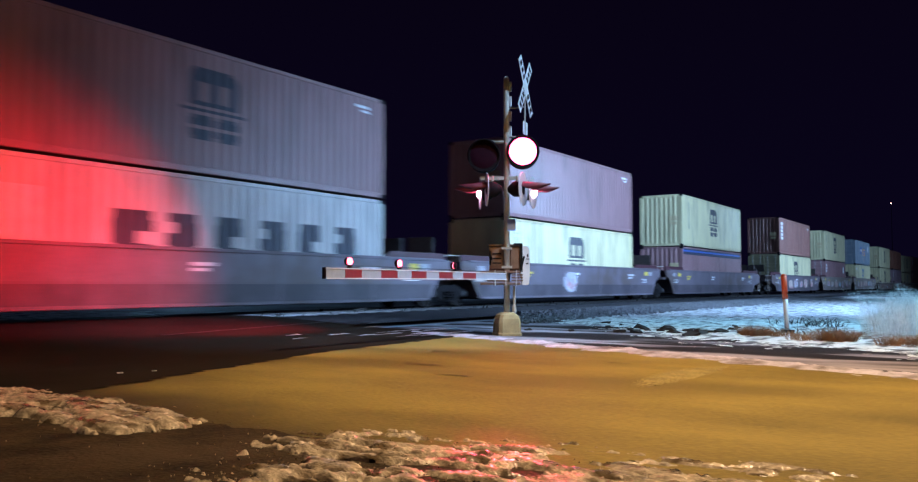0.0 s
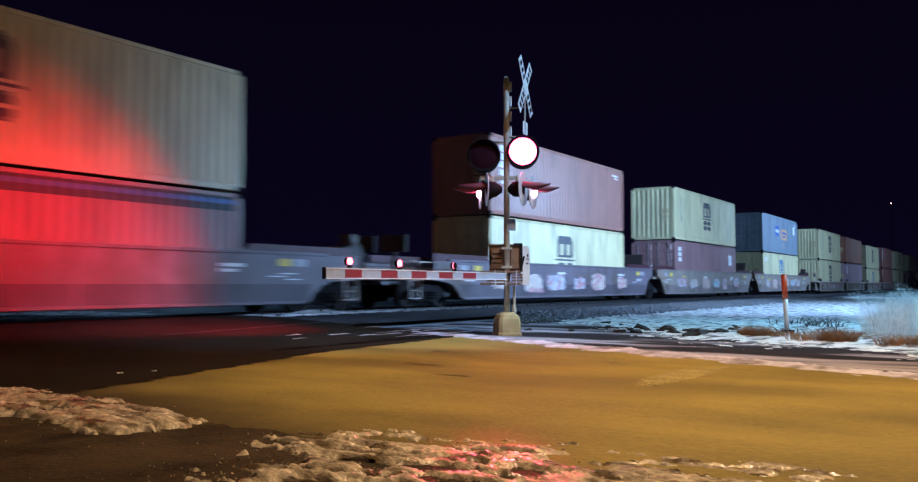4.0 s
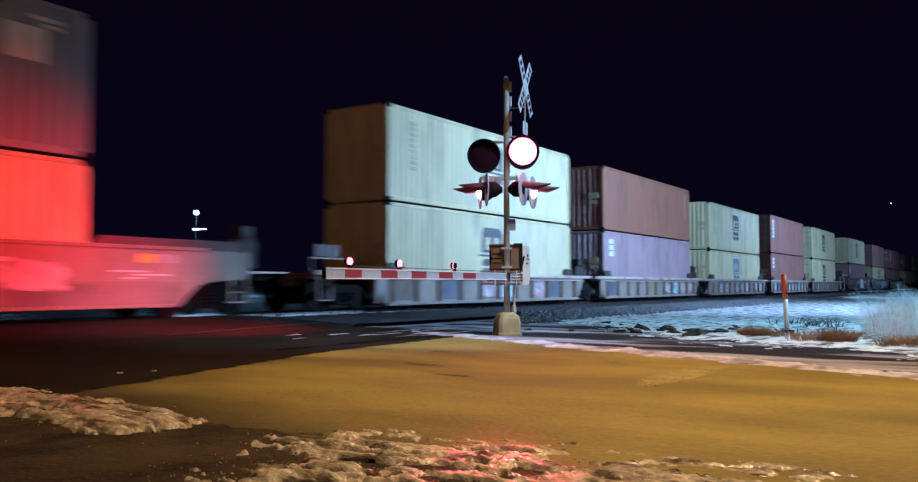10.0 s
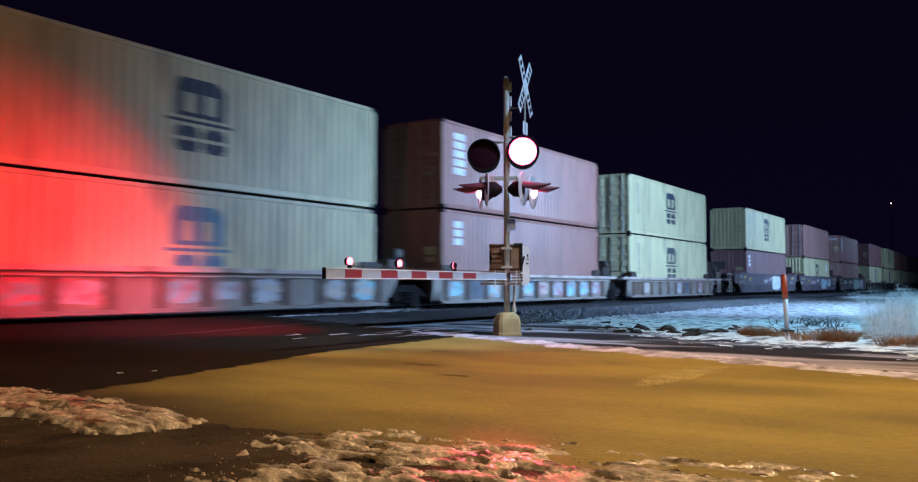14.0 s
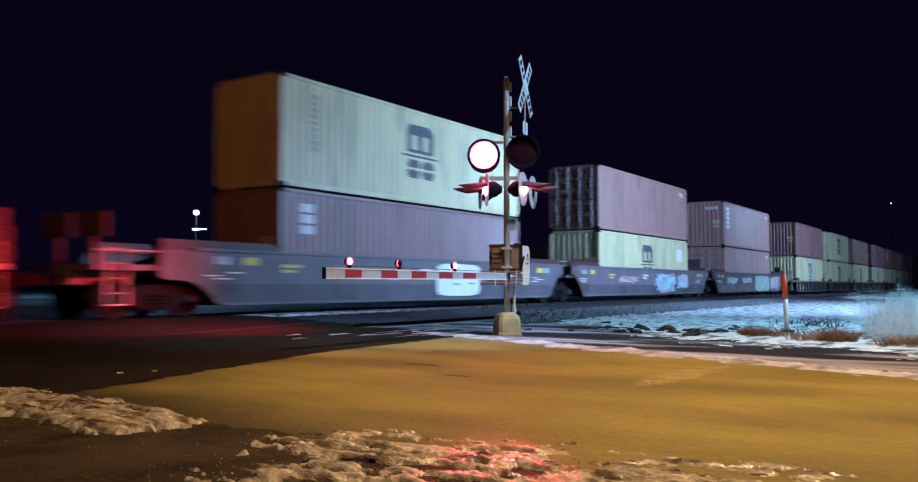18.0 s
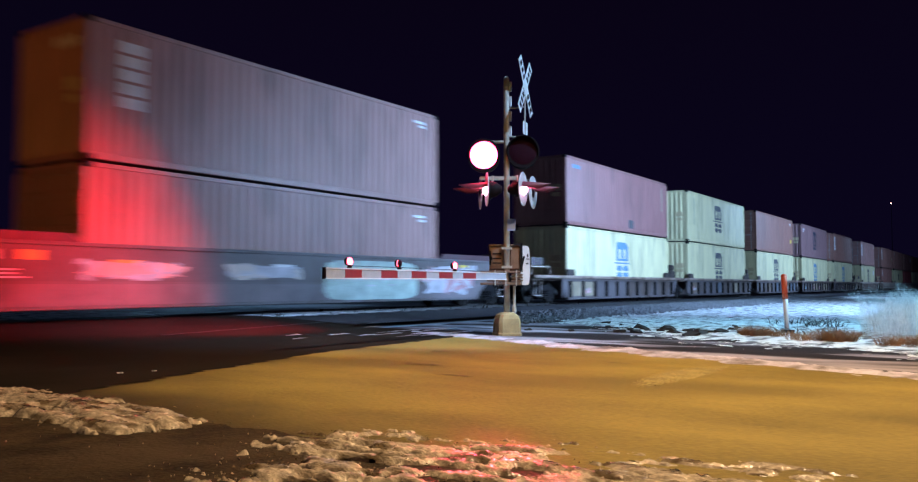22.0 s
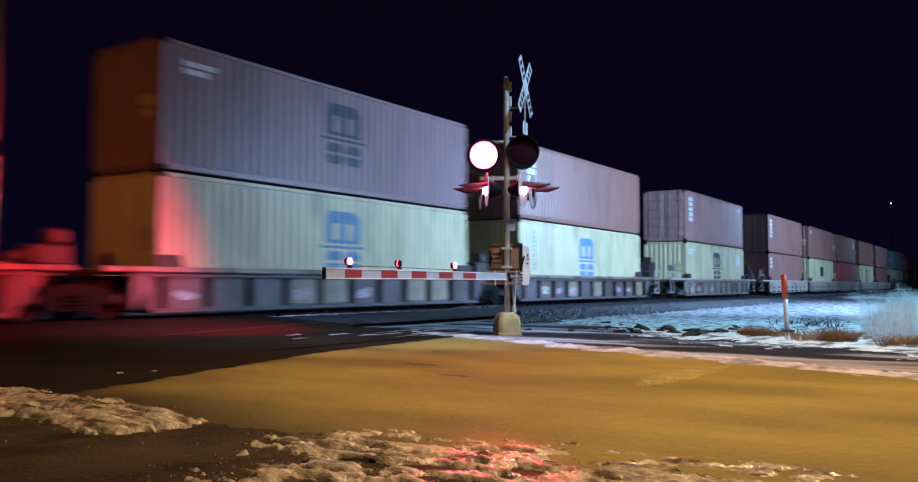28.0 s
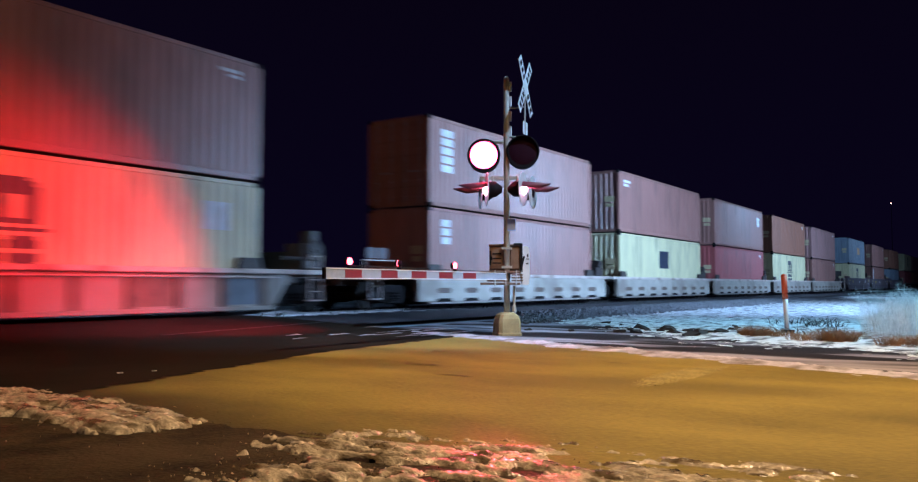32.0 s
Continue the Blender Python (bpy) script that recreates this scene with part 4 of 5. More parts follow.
def big_letters():
    """Six large blocks, each notched in its own place."""
    out = []
    for i, w in enumerate((1.05, 0.85, 0.80, 0.85, 0.80, 0.85)):
        sh, x = Shape(), -2.75 + 1.36 * i
        on_side(sh, x + 0.06, x + w - 0.06, 1.16, 1.30)
        on_side(sh, x, x + w * (0.62, 1.0)[i % 2], 1.30, 1.56)
        on_side(sh, x + w * (0.0, 0.3)[i % 2], x + w, 1.56, 1.80)
        out.append(on_side(sh, x + 0.04, x + w - 0.04, 1.80, 2.00))
    return out


MARKS = {
    "logo": ("logo", logo_mark, LOGO_INK, "dark square emblem above two dark blocks"),
    "dark_logo": ("logo", logo_mark, INK, "dark navy square emblem above two dark blocks"),
    "blue_logo": ("logo", logo_mark, SKY_INK, "blue square emblem above two blue blocks"),
    "tall_code": ("lettering", lambda: stack_bars(5.25, 1.35, 2.60, 6, 0.20), FADED_INK, "small upright number bar"),
    "dark_patch": ("placard", lambda: on_side(Shape(), 0.75, 1.35, 0.22, 0.62), LOGO_INK, "small dark mark"),
    "column": ("lettering", lambda: stack_bars(-5.35, 1.15, 2.60, 5, 0.62), WHITE_INK, "white upright lettering bar"),
    "short_column": ("lettering", lambda: stack_bars(-5.35, 1.75, 2.60, 3, 0.5), WHITE_INK, "white lettering bar"),
    "dark_column": ("lettering", lambda: stack_bars(-5.0, 1.0, 2.55, 9, 0.26), FADED_INK, "faded tan lettering bar"),
    "letters": ("lettering", big_letters, INK, "large dark lettering block"),
    "star": ("emblem", lambda: on_side(Shape(), -5.6, -4.2, 1.1, 2.3), WHITE_INK, "pale square emblem"),
    "small": ("lettering", lambda: on_side(on_side(Shape(), -5.5, -4.6, 2.38, 2.5), -5.5, -4.8, 2.2, 2.32), WHITE_INK, "small white marking bars"),
    "cyan": ("lettering", lambda: on_side(Shape(), -5.4, -4.7, 2.42, 2.58), SKY_INK, "small blue mark"),
    "code": ("lettering", lambda: on_side(on_side(Shape(), 4.9, 5.5, 2.50, 2.58), 5.15, 5.5, 2.38, 2.45), WHITE_INK, "small white number bars"),
    "yellow": ("lettering", lambda: on_side(Shape(), 5.0, 5.55, 0.95, 1.25), YELLOW_INK, "yellow warning patch"),
    "white_patch": ("placard", lambda: on_side(Shape(), 4.4, 5.2, 1.7, 2.35), WHITE_INK, "white patch"),
    "blue_band": ("band", lambda: on_side(Shape(), -5.9, 5.9, 2.40, 2.76), INK, "dark navy band under the top rail"),
    "blue_line": ("band", lambda: on_side(Shape(), -5.9, 5.9, 2.56, 2.66, 0.007), BLUE_INK, "blue line on the dark band"),
    "blue_plate": ("emblem", lambda: on_side(Shape(), -1.95, -0.62, 1.35, 2.15), BLUE_INK, "dark blue emblem"),
    "blue_plate_bars": ("lettering", lambda: [on_side(q, -1.8 + 0.29 * k, -1.62 + 0.29 * k, 1.62, 1.86, 0.007) for q in [Shape()] for k in range(4)][-1], WHITE_INK, "pale lettering bars"),
    "orange_stripe": ("stripe", lambda: on_side(Shape(), -0.56, -0.30, 1.25, 1.95), ORANGE_INK, "orange upright stripe"),
    "tan_plate": ("emblem", lambda: on_side(Shape(), 0.15, 2.10, 1.12, 1.95), ORANGE_INK, "pale orange plate"),
    "tan_plate_bars": ("lettering", lambda: on_side(on_side(Shape(), 0.4, 1.8, 1.58, 1.76, 0.007), 0.5, 1.6, 1.30, 1.44, 0.007), BLUE_INK, "dark lettering bars"),
    "grey_patch": ("placard", lambda: on_side(on_side(Shape(), 0.3, 1.5, 0.72, 0.80), 0.7, 1.2, 0.45, 0.66), CHORD, "small pale marks"),
    "square": ("placard", lambda: on_side(Shape(), -0.7, 0.7, 1.3, 2.2), INK, "faint dark square"),
}
mark_mesh = {}
END_BARS = Shape()
for i in range(3):
    END_BARS.box(-HALF + 0.000, -HALF + 0.012, -0.85 + 0.28 * i, -0.65 + 0.28 * i, 2.35, 2.55)
END_BARS = END_BARS.mesh("end_lettering", WHITE_INK)
PLACARD = Shape().box(-HALF - 0.002, -HALF + 0.014, -0.98, -0.50, 1.42, 1.68).box(-HALF - 0.002, -HALF + 0.014, -0.94, -0.56, 1.18, 1.34).mesh("data_plate", LABEL_PAPER)
COLOUR_WORDS = {"sand": "sand-yellow", "plum": "faded maroon", "dusk": "dull violet-maroon", "lilac": "weathered maroon", "maroon": "dull maroon", "brown": "brown", "grey": "light grey", "blue": "blue", "red": "dull red", "pale": "chalky maroon", "mauve": "weathered mauve"}
moving = []                                   # (thing, x at the start, y, z)


def container(x, z, colour, marks, doors, tall=TALL):
    lab = f"{COLOUR_WORDS[colour]} {'low' if tall < TALL else 'corrugated'} shipping container {'with barred doors' if doors else 'with plain ribbed end'} on well car"
    c = thing("shipping_container", pose(x, TRACK_Y, z), lab, "container", "containers on the train")
    ms = meshes_for(colour, tall)
    for far in (False, True):
        m = flip if far else Matrix.Identity(4)
        part("side_wall", ms["side_wall"], None, c, m=m)
        part("top_rail", ms["top_rail"], None, c, m=m)
        part("bottom_rail", ms["bottom_rail"], None, c, m=m)
        part("header", ms["header"], None, c, m=m)
        part("end_sill", ms["end_sill"], None, c, m=m)
        if far or not doors:
            part("end_wall", ms["end_wall"], None, c, m=m)
        part("corner_post", ms["corner_post"], None, c, m=m)
        part("corner_post", ms["corner_post"], None, c, m=m @ Matrix.Translation((0, WIDE - 0.10, 0)))
        for up in (0, tall - 0.118):
            part("corner_casting", CASTING, None, c, "dark corner casting", m @ Matrix.Translation((0, 0, up)))
            part("corner_casting", CASTING, None, c, "dark corner casting", m @ Matrix.Translation((0, WIDE - 0.155, up)))
    part("roof", ms["roof"], None, c)
    part("floor", FLOOR_MESH, None, c)
    if doors:
        for k in (0, 1):
            leaf = part("door", ms["door"], None, c, "barred end door", Matrix.Translation((0, -1.145 * k, 0)))
            for y in (0.28, 0.86):
                part("lock_rod", ROD, None, leaf, "bright locking rod", Matrix.Translation((0, y, 0)))
            part("door_handle", HANDLE, None, leaf, "door handle", Matrix.Translation((0, 0.30, 0)))
    else:
        part("data_plate", PLACARD, None, c, "pale data plates")
    for k in marks:
        if k not in MARKS:
            part("end_lettering", END_BARS, None, c, "white lettering bars on the end")
            continue
        name, build, ink, label = MARKS[k]
        if k not in mark_mesh:
            made = build()
            mark_mesh[k] = [sh.mesh(name, ink) for sh in (made if isinstance(made, list) else [made])]
        for me in mark_mesh[k]:
            part(name, me, None, c, label, Matrix.Translation((0, 0, 0.8 * (tall - TALL))))
    moving.append((c, x, TRACK_Y, z))
    return c


# ---- well cars ----
wheelsets = {-1: [], 1: []}
WHEEL_R = 0.42
car_mesh = {}


def bogie_meshes():
    w = Shape()
    for s in (-1, 1):
        y = s * 0.7535
        w.lathe((0, y - 0.07 * s, 0), (0, s, 0), [(-0.012, 0.0), (-0.012, WHEEL_R + 0.025), (0.012, WHEEL_R + 0.025), (0.02, WHEEL_R), (0.125, WHEEL_R - 0.008), (0.13, WHEEL_R - 0.06), (0.09, WHEEL_R - 0.09), (0.07, 0.16), (0.13, 0.12), (0.16, 0.11), (0.16, 0.0)], 24)
    w.tube((0, -0.70, 0), (0, 0.70, 0), 0.08, n=12)
    for k in range(5):                       # cooling holes' rims make the turn visible
        a = k * math.tau / 5
        w.box(0.25 * math.cos(a) - 0.03, 0.25 * math.cos(a) + 0.03, -0.83, -0.815, 0.25 * math.sin(a) - 0.03, 0.25 * math.sin(a) + 0.03)
    fr = Shape()
    y0 = -1.05
    ring = [(-1.15, 0.50), (-0.72, 0.62), (-0.40, 0.72), (0.40, 0.72), (0.72, 0.62), (1.15, 0.50), (1.15, 0.34), (0.72, 0.38), (0.42, 0.18), (-0.42, 0.18), (-0.72, 0.38), (-1.15, 0.34)]
    fr.prism([(x, y0, z) for x, z in ring[::-1]], (0, 0.12, 0))
    cap = Shape().lathe((0, -1.10, 0), (0, 1, 0), [(0, 0.05), (0, 0.10), (0.07, 0.11), (0.09, 0.11)], 14)
    spring = Shape()
    for i in range(3):
        spring.lathe((-0.18 + 0.18 * i, -1.09, 0.22), (0, 0, 1), [(0.02 * k, 0.072 if k % 4 in (1, 2) else 0.056) for k in range(16)], 10)
    spring.box(-0.28, 0.28, -1.16, -1.02, 0.20, 0.23)
    bol = Shape().box(-0.2, 0.2, -1.0, 1.0, 0.48, 0.66, 0.0).tube((0, 0, 0.66), (0, 0, 0.80), 0.25, n=16)
    return dict(wheelset=w.mesh("wheelset", WHEEL), side_frame=fr.mesh("side_frame", BLACK_STEEL), axle_cap=cap.mesh("axle_cap", CAP_STEEL, True), spring=spring.mesh("spring", BLACK_STEEL), bolster=bol.mesh("bolster", BLACK_STEEL))


BOGIE = bogie_meshes()


def bogie(car, x):
    b = part("bogie", BOGIE["bolster"], None, car, "grimy two-axle bogie", pose(x, 0, 0))
    for m in (Matrix.Identity(4), flip):
        part("side_frame", BOGIE["side_frame"], None, b, m=m)
        part("spring", BOGIE["spring"], None, b, m=m)
        for ax in (-0.9, 0.9):
            part("axle_cap", BOGIE["axle_cap"], None, b, m=m @ pose(ax, 0, WHEEL_R))
    for ax in (-1, 1):
        wheelsets[ax].append(part("wheelset", BOGIE["wheelset"], None, b, "steel wheelset", pose(0.9 * ax, 0, WHEEL_R)))


def blotch(w, h, r):
    """A sprayed blotch with an uneven outline, in the xz plane."""
    pts = []
    n = 30
    for i in range(n):
        a = i * math.tau / n
        k = 0.70 + 0.30 * r.random()
        c, s = math.cos(a), math.sin(a)
        pts.append((0.5 * w * k * math.copysign(abs(c) ** 0.5, c), 0.0, 0.5 * h * k * math.copysign(abs(s) ** 0.5, s)))
    return Shape().prism(pts, (0, 0.003, 0))


def strokes(w, h, r):
    """Bent spray strokes, thick ribbons in the xz plane."""
    sh = Shape()
    for _ in range(max(3, int(w / 0.28))):
        x, z = r.uniform(-0.42, 0.42) * w, r.uniform(-0.35, 0.35) * h
        a, t = r.uniform(0, math.tau), r.uniform(0.04, 0.085)
        top, low = [], []
        for k in range(7):
            c, s = math.cos(a), math.sin(a)
            top.append((x - s * t, -0.002, z + c * t))
            low.append((x + s * t, -0.002, z - c * t))
            x = min(0.48 * w, max(-0.48 * w, x + c * 0.11))
            z = min(0.42 * h, max(-0.42 * h, z + s * 0.11))
            a += r.uniform(-0.9, 0.9)
        i = len(sh.v)
        for p, q in zip(top, low):
            sh.v += [p, q]
        sh.f += [(i + 2 * k, i + 2 * k + 1, i + 2 * k + 3, i + 2 * k + 2) for k in range(6)]
    return sh


def spray(car, x, y, z, w, h, ink, seed):
    r = random.Random(seed)
    other = r.choice((LILAC_INK, CYAN_INK, CHORD, ROSE_INK))
    if ink in ("solid", "teal"):
        pts = []
        for i in range(36):
            a = i * math.tau / 36
            c, s = math.cos(a), math.sin(a)
            k = r.uniform(0.96, 1.0)
            pts.append((0.5 * w * k * math.copysign(abs(c) ** 0.35, c), 0.0, 0.5 * h * k * math.copysign(abs(s) ** 0.35, s)))
        back = part("sprayed_paint", Shape().prism(pts, (0, 0.003, 0)), SPRAY_WHITE if ink == "solid" else TEAL_INK, car, "solid white sprayed panel" if ink == "solid" else "solid teal sprayed panel", pose(x, y, z))
        marks = Shape()
        for px, pz, pw in ((0.1, 0.22, 0.25), (0.35, 0.02, 0.3), (-0.3, -0.16, 0.3), (0.6, 0.12, 0.25), (0.65, -0.14, 0.25)):
            marks.box(px, px + pw, -0.002, 0.0, pz, pz + 0.045)
        tagged(part("paint_marking", marks, INK if ink == "solid" else LILAC_INK, back, "thin strokes"), kind="stuff")
        return
    back = part("sprayed_paint", blotch(w, h, r), ink, car, "sprayed paint blotch", pose(x, y, z))
    tagged(part("paint_marking", strokes(w, h, r), other if other is not ink else ROSE_INK, back, "spray paint strokes"), kind="stuff")


PACK_RIGHT, PACK_LEFT = 10.15, 11.2          # how far a long unit's deck reaches at the ends of a pack
LONG_JOINT, SHORT_JOINT = 9.72, 7.80


def long_edge(pack, reach):
    """The end of a long unit's side from the top chord down to the sill, arched over the bogie."""
    if pack:
        return [(reach, 1.46), (reach + 0.02, 0.92), (reach - 0.1, 0.84), (9.05, 0.80), (8.72, 0.70), (8.45, 0.52), (8.2, 0.27)]
    return [(9.30, 1.50), (9.32, 1.16), (9.05, 1.10), (8.78, 0.96), (8.56, 0.76), (8.36, 0.50), (8.2, 0.27)]


def long_car(x, paint_name, left_end, right_end, sprays, seed):
    """A deep smooth-sided unit, origin at rail level under the load's middle."""
    words = {"slate": "slate-grey smooth-sided well car unit", "white": "dirty white smooth-sided well car unit with sprayed paint", "steel": "grey smooth-sided well car unit with sprayed paint"}
    car = thing("well_car", pose(x, TRACK_Y, RAIL_Z), words[paint_name] + ", rolling", "well car", "cars of the train")
    pt = CAR[paint_name]
    key = ("long", paint_name, left_end, right_end)
    if key not in car_mesh:
        right = long_edge(right_end, PACK_RIGHT)
        left = [(-a, z) for a, z in long_edge(left_end, 9.75)][::-1]
        ring = [(-8.0, 1.50), (8.0, 1.50)] + right + left
        r_top, l_top = right[0][0], -left[-1][0]
        made = {}
        for near, y in ((1, -1.42), (0, 1.37)):
            made["side", near] = Shape().prism([(a, y, z) for a, z in ring], (0, 0.05, 0)).mesh("side_plate", pt)
            y2 = -1.424 if near else 1.421
            made["low", near] = Shape().prism([(-8.33, y2, 0.735), (8.33, y2, 0.735), (8.12, y2, 0.315), (-8.12, y2, 0.315)], (0, 0.003, 0)).mesh("lower_plate", CAR_LOW[paint_name])
            y3 = -1.30 if near else 1.24
            for k, (a, b) in enumerate(((6.0, r_top - 0.1), (-6.0, -l_top + 0.1))):
                d = 0.4 if k == 0 else -0.4
                made["fence", near, k] = Shape().prism([(a, y3, 1.46), (a + d, y3, 1.71), (b, y3, 1.71), (b, y3, 1.46)], (0, 0.06, 0)).mesh("end_fence", DARK_PLATE)
        made["chord"] = Shape().box(-8.9, 8.9, -1.47, -1.34, 1.455, 1.535, 0.012).mesh("top_chord", pt)
        made["sill"] = Shape().box(-8.1, 8.1, -1.46, -1.30, 0.24, 0.31, 0.012).mesh("bottom_sill", pt)
        made["belt"] = Shape().box(-8.35, 8.35, -1.435, -1.42, 0.74, 0.78).mesh("belt_rail", pt)
        made["weld"] = Shape().box(-0.025, 0.025, -1.428, -1.42, 0.31, 1.46).mesh("weld_seam", pt)
        for sgn, reach in ((1, PACK_RIGHT if right_end else 9.5), (-1, PACK_LEFT if left_end else 9.5)):
            deck = Shape().box(min(7.6 * sgn, reach * sgn), max(7.6 * sgn, reach * sgn), -1.25, 1.25, 1.02, 1.14)
            deck.box(min(8.2 * sgn, reach * sgn), max(8.2 * sgn, reach * sgn), -0.4, 0.4, 0.72, 1.02)
            made["deck", sgn] = deck.mesh("end_platform", pt)
        made["bulk"] = Shape().box(7.35, 7.5, -1.36, 1.36, 0.3, 1.52).mesh("bulkhead", pt)
        made["floor"] = Shape().box(-7.3, 7.3, -1.1, 1.1, 0.22, 0.27).mesh("well_floor", BLACK_STEEL)
        car_mesh[key] = made
    cm = car_mesh[key]
    for near in (1, 0):
        part("side_plate", cm["side", near], None, car)
        part("lower_plate", cm["low", near], None, car, "grimy lower side plate, its shade in the paint")
        for k in (0, 1):
            part("end_fence", cm["fence", near, k], None, car, "dark raised plate beside the end deck")
        m = Matrix.Identity(4) if near else flip
        part("top_chord", cm["chord"], None, car, m=m)
        part("bottom_sill", cm["sill"], None, car, m=m)
        part("belt_rail", cm["belt"], None, car, m=m)
        part("bulkhead", cm["bulk"], None, car, m=m)
    for px in (-5.4, -1.8, 1.8, 5.4):
        part("weld_seam", cm["weld"], None, car, m=pose(px, 0, 0))
    for sgn in (1, -1):
        part("end_platform", cm["deck", sgn], None, car)
    part("well_floor", cm["floor"], None, car)
    finish(car, True, left_end, right_end)
    for i, (px, pz, w, h, ink) in enumerate(sprays):
        spray(car, px, -1.4385, pz, w, h, ink, seed + i)
    r = random.Random(seed)
    for i in range(3):
        px = -6 + 5.2 * i + r.uniform(-1, 1)
        part("stencil", Shape().box(px, px + 0.7, -1.424, -1.42, 1.14, 1.22).box(px, px + 0.5, -1.424, -1.42, 1.02, 1.09), (YELLOW_INK, WHITE_INK, WHITE_INK)[i], car, "small stencil bars")
    for px, ink in ((-7.25, YELLOW_INK), (7.35, YELLOW_INK), (-8.1, LILAC_INK), (7.9, LILAC_INK)):
        part("stencil", Shape().box(px - 0.22, px + 0.22, -1.424, -1.42, 1.18, 1.36), ink, car, "yellow notice patch" if ink is YELLOW_INK else "pale notice patch")
    for k in range(6):
        px, w = (-8.0, 7.3)[k % 2] + r.uniform(-0.4, 0.4), r.uniform(0.4, 0.9)
        part("stencil", Shape().box(px - w / 2, px + w / 2, -1.424, -1.42, 0.84 + 0.07 * (k // 2), 0.87 + 0.07 * (k // 2)), WHITE_INK, car, "small stencil bars")
    moving.append((car, x, TRACK_Y, RAIL_Z))


def short_car(x, paint_name, left_end, right_end, sprays, seed, pressed=False):
    """A unit with a 12.2 m well; its side is ribbed, or smooth with flat dark plates for pressed pockets."""
    words = {"slate": "dark", "white": "dirty white", "steel": "grey"}
    car = thing("well_car", pose(x, TRACK_Y, RAIL_Z), (words[paint_name] + " rib-sided well car unit with a pale top rail, rolling") if not pressed else "cream smooth-sided well car unit with pressed pockets, rolling", "well car", "cars of the train")
    pt = CAR[paint_name]
    key = ("short", paint_name, left_end, right_end, pressed)
    if key not in car_mesh:
        a, b = -9.4 if left_end else -7.55, 8.2 if right_end else 7.55
        made = {}
        for near, y in ((1, -1.50), (0, 1.32)):
            made["chord", near] = Shape().box(a, b, y, y + 0.18, 0.98, 1.10, 0.02).mesh("top_chord", GEAR_CHORD if paint_name == "steel" else CHORD)
            made["rod", near] = Shape().box(-6.5, 6.5, y + (0.02 if near else 0.12), y + (0.06 if near else 0.16), 0.885, 0.915, 0.008).mesh("side_rod", CHORD if paint_name == "white" else pt)
        if pressed:
            made["side"] = Shape().box(-7.0, 7.0, -1.47, -1.33, 0.20, 1.06, 0.03).mesh("side_plate", CREAM)
            # flat dark plates carry the shade of pressed pockets and foot cut-outs
            made["pocket"] = Shape().prism([(-0.42, -1.4745, 0.56), (-0.30, -1.4745, 0.46), (0.30, -1.4745, 0.46), (0.42, -1.4745, 0.56), (0.30, -1.4745, 0.63), (-0.30, -1.4745, 0.63)][::-1], (0, 0.005, 0)).mesh("pocket", RIB_BROWN)
            made["scallop"] = Shape().prism([(-0.48, -1.476, 0.19), (-0.34, -1.476, 0.30), (0.34, -1.476, 0.30), (0.48, -1.476, 0.19)][::-1], (0, 0.005, 0)).mesh("scallop", BLACK_STEEL)
            made["lip"] = Shape().box(-6.9, 6.9, -1.482, -1.47, 0.66, 0.70).mesh("lip", CREAM)
        else:
            made["side"] = Shape().box(-6.45, 6.45, -1.36, -1.33, 0.20, 1.0).mesh("side_plate", pt)
        made["sill"] = Shape().box(-6.4, 6.4, -1.46, -1.30, 0.12, 0.22, 0.015).mesh("bottom_sill", pt)
        made["rib"] = Shape().prism([(-0.10, -1.36, 0.22), (-0.06, -1.45, 0.22), (0.06, -1.45, 0.22), (0.10, -1.36, 0.22)], (0, 0, 0.66)).mesh("rib", BLACK_STEEL if paint_name == "steel" else RIB_BROWN)
        made["gusset"] = Shape().prism([(6.4, -1.40, 0.16), (6.4, -1.40, 1.0), (7.0, -1.40, 1.0), (6.85, -1.40, 0.72)][::-1], (0, 0.06, 0)).mesh("gusset", pt)
        deck = Shape().box(6.2, b - 0.05, -1.2, 1.2, 0.90, 1.02).box(6.5, b, -0.38, 0.38, 0.70, 0.90).prism([(6.2, -0.9, 1.02), (6.2, -0.9, 1.16), (6.5, -0.9, 1.16), (7.0, -0.9, 1.02)], (0, 1.8, 0))
        made["deck", 1] = deck.mesh("end_platform", RIB_BROWN)
        made["deck", -1] = Shape().box(a + 0.05, -6.2, -1.2, 1.2, 0.90, 1.02).box(a, -6.5, -0.38, 0.38, 0.70, 0.90).mesh("end_platform", RIB_BROWN)
        made["bulk"] = Shape().box(6.2, 6.3, -1.33, 1.33, 0.2, 1.04).mesh("bulkhead", pt)
        made["floor"] = Shape().box(-6.3, 6.3, -1.1, 1.1, 0.12, 0.17).mesh("well_floor", BLACK_STEEL)
        made["guide"] = Shape().prism([(-0.38, -1.34, 1.10), (-0.30, -1.34, 1.36), (0.30, -1.34, 1.36), (0.38, -1.34, 1.10)], (0, 0.08, 0)).mesh("corner_guide", GEAR)
        car_mesh[key] = made
    cm = car_mesh[key]
    for near, m in ((1, Matrix.Identity(4)), (0, flip)):
        part("side_plate", cm["side"], None, car, m=m)
        part("top_chord", cm["chord", near], None, car, "pale worn top rail")
        if not pressed:
            part("side_rod", cm["rod", near], None, car, "thin rod under the top rail")
        part("bottom_sill", cm["sill"], None, car, m=m)
        part("bulkhead", cm["bulk"], None, car, m=m)
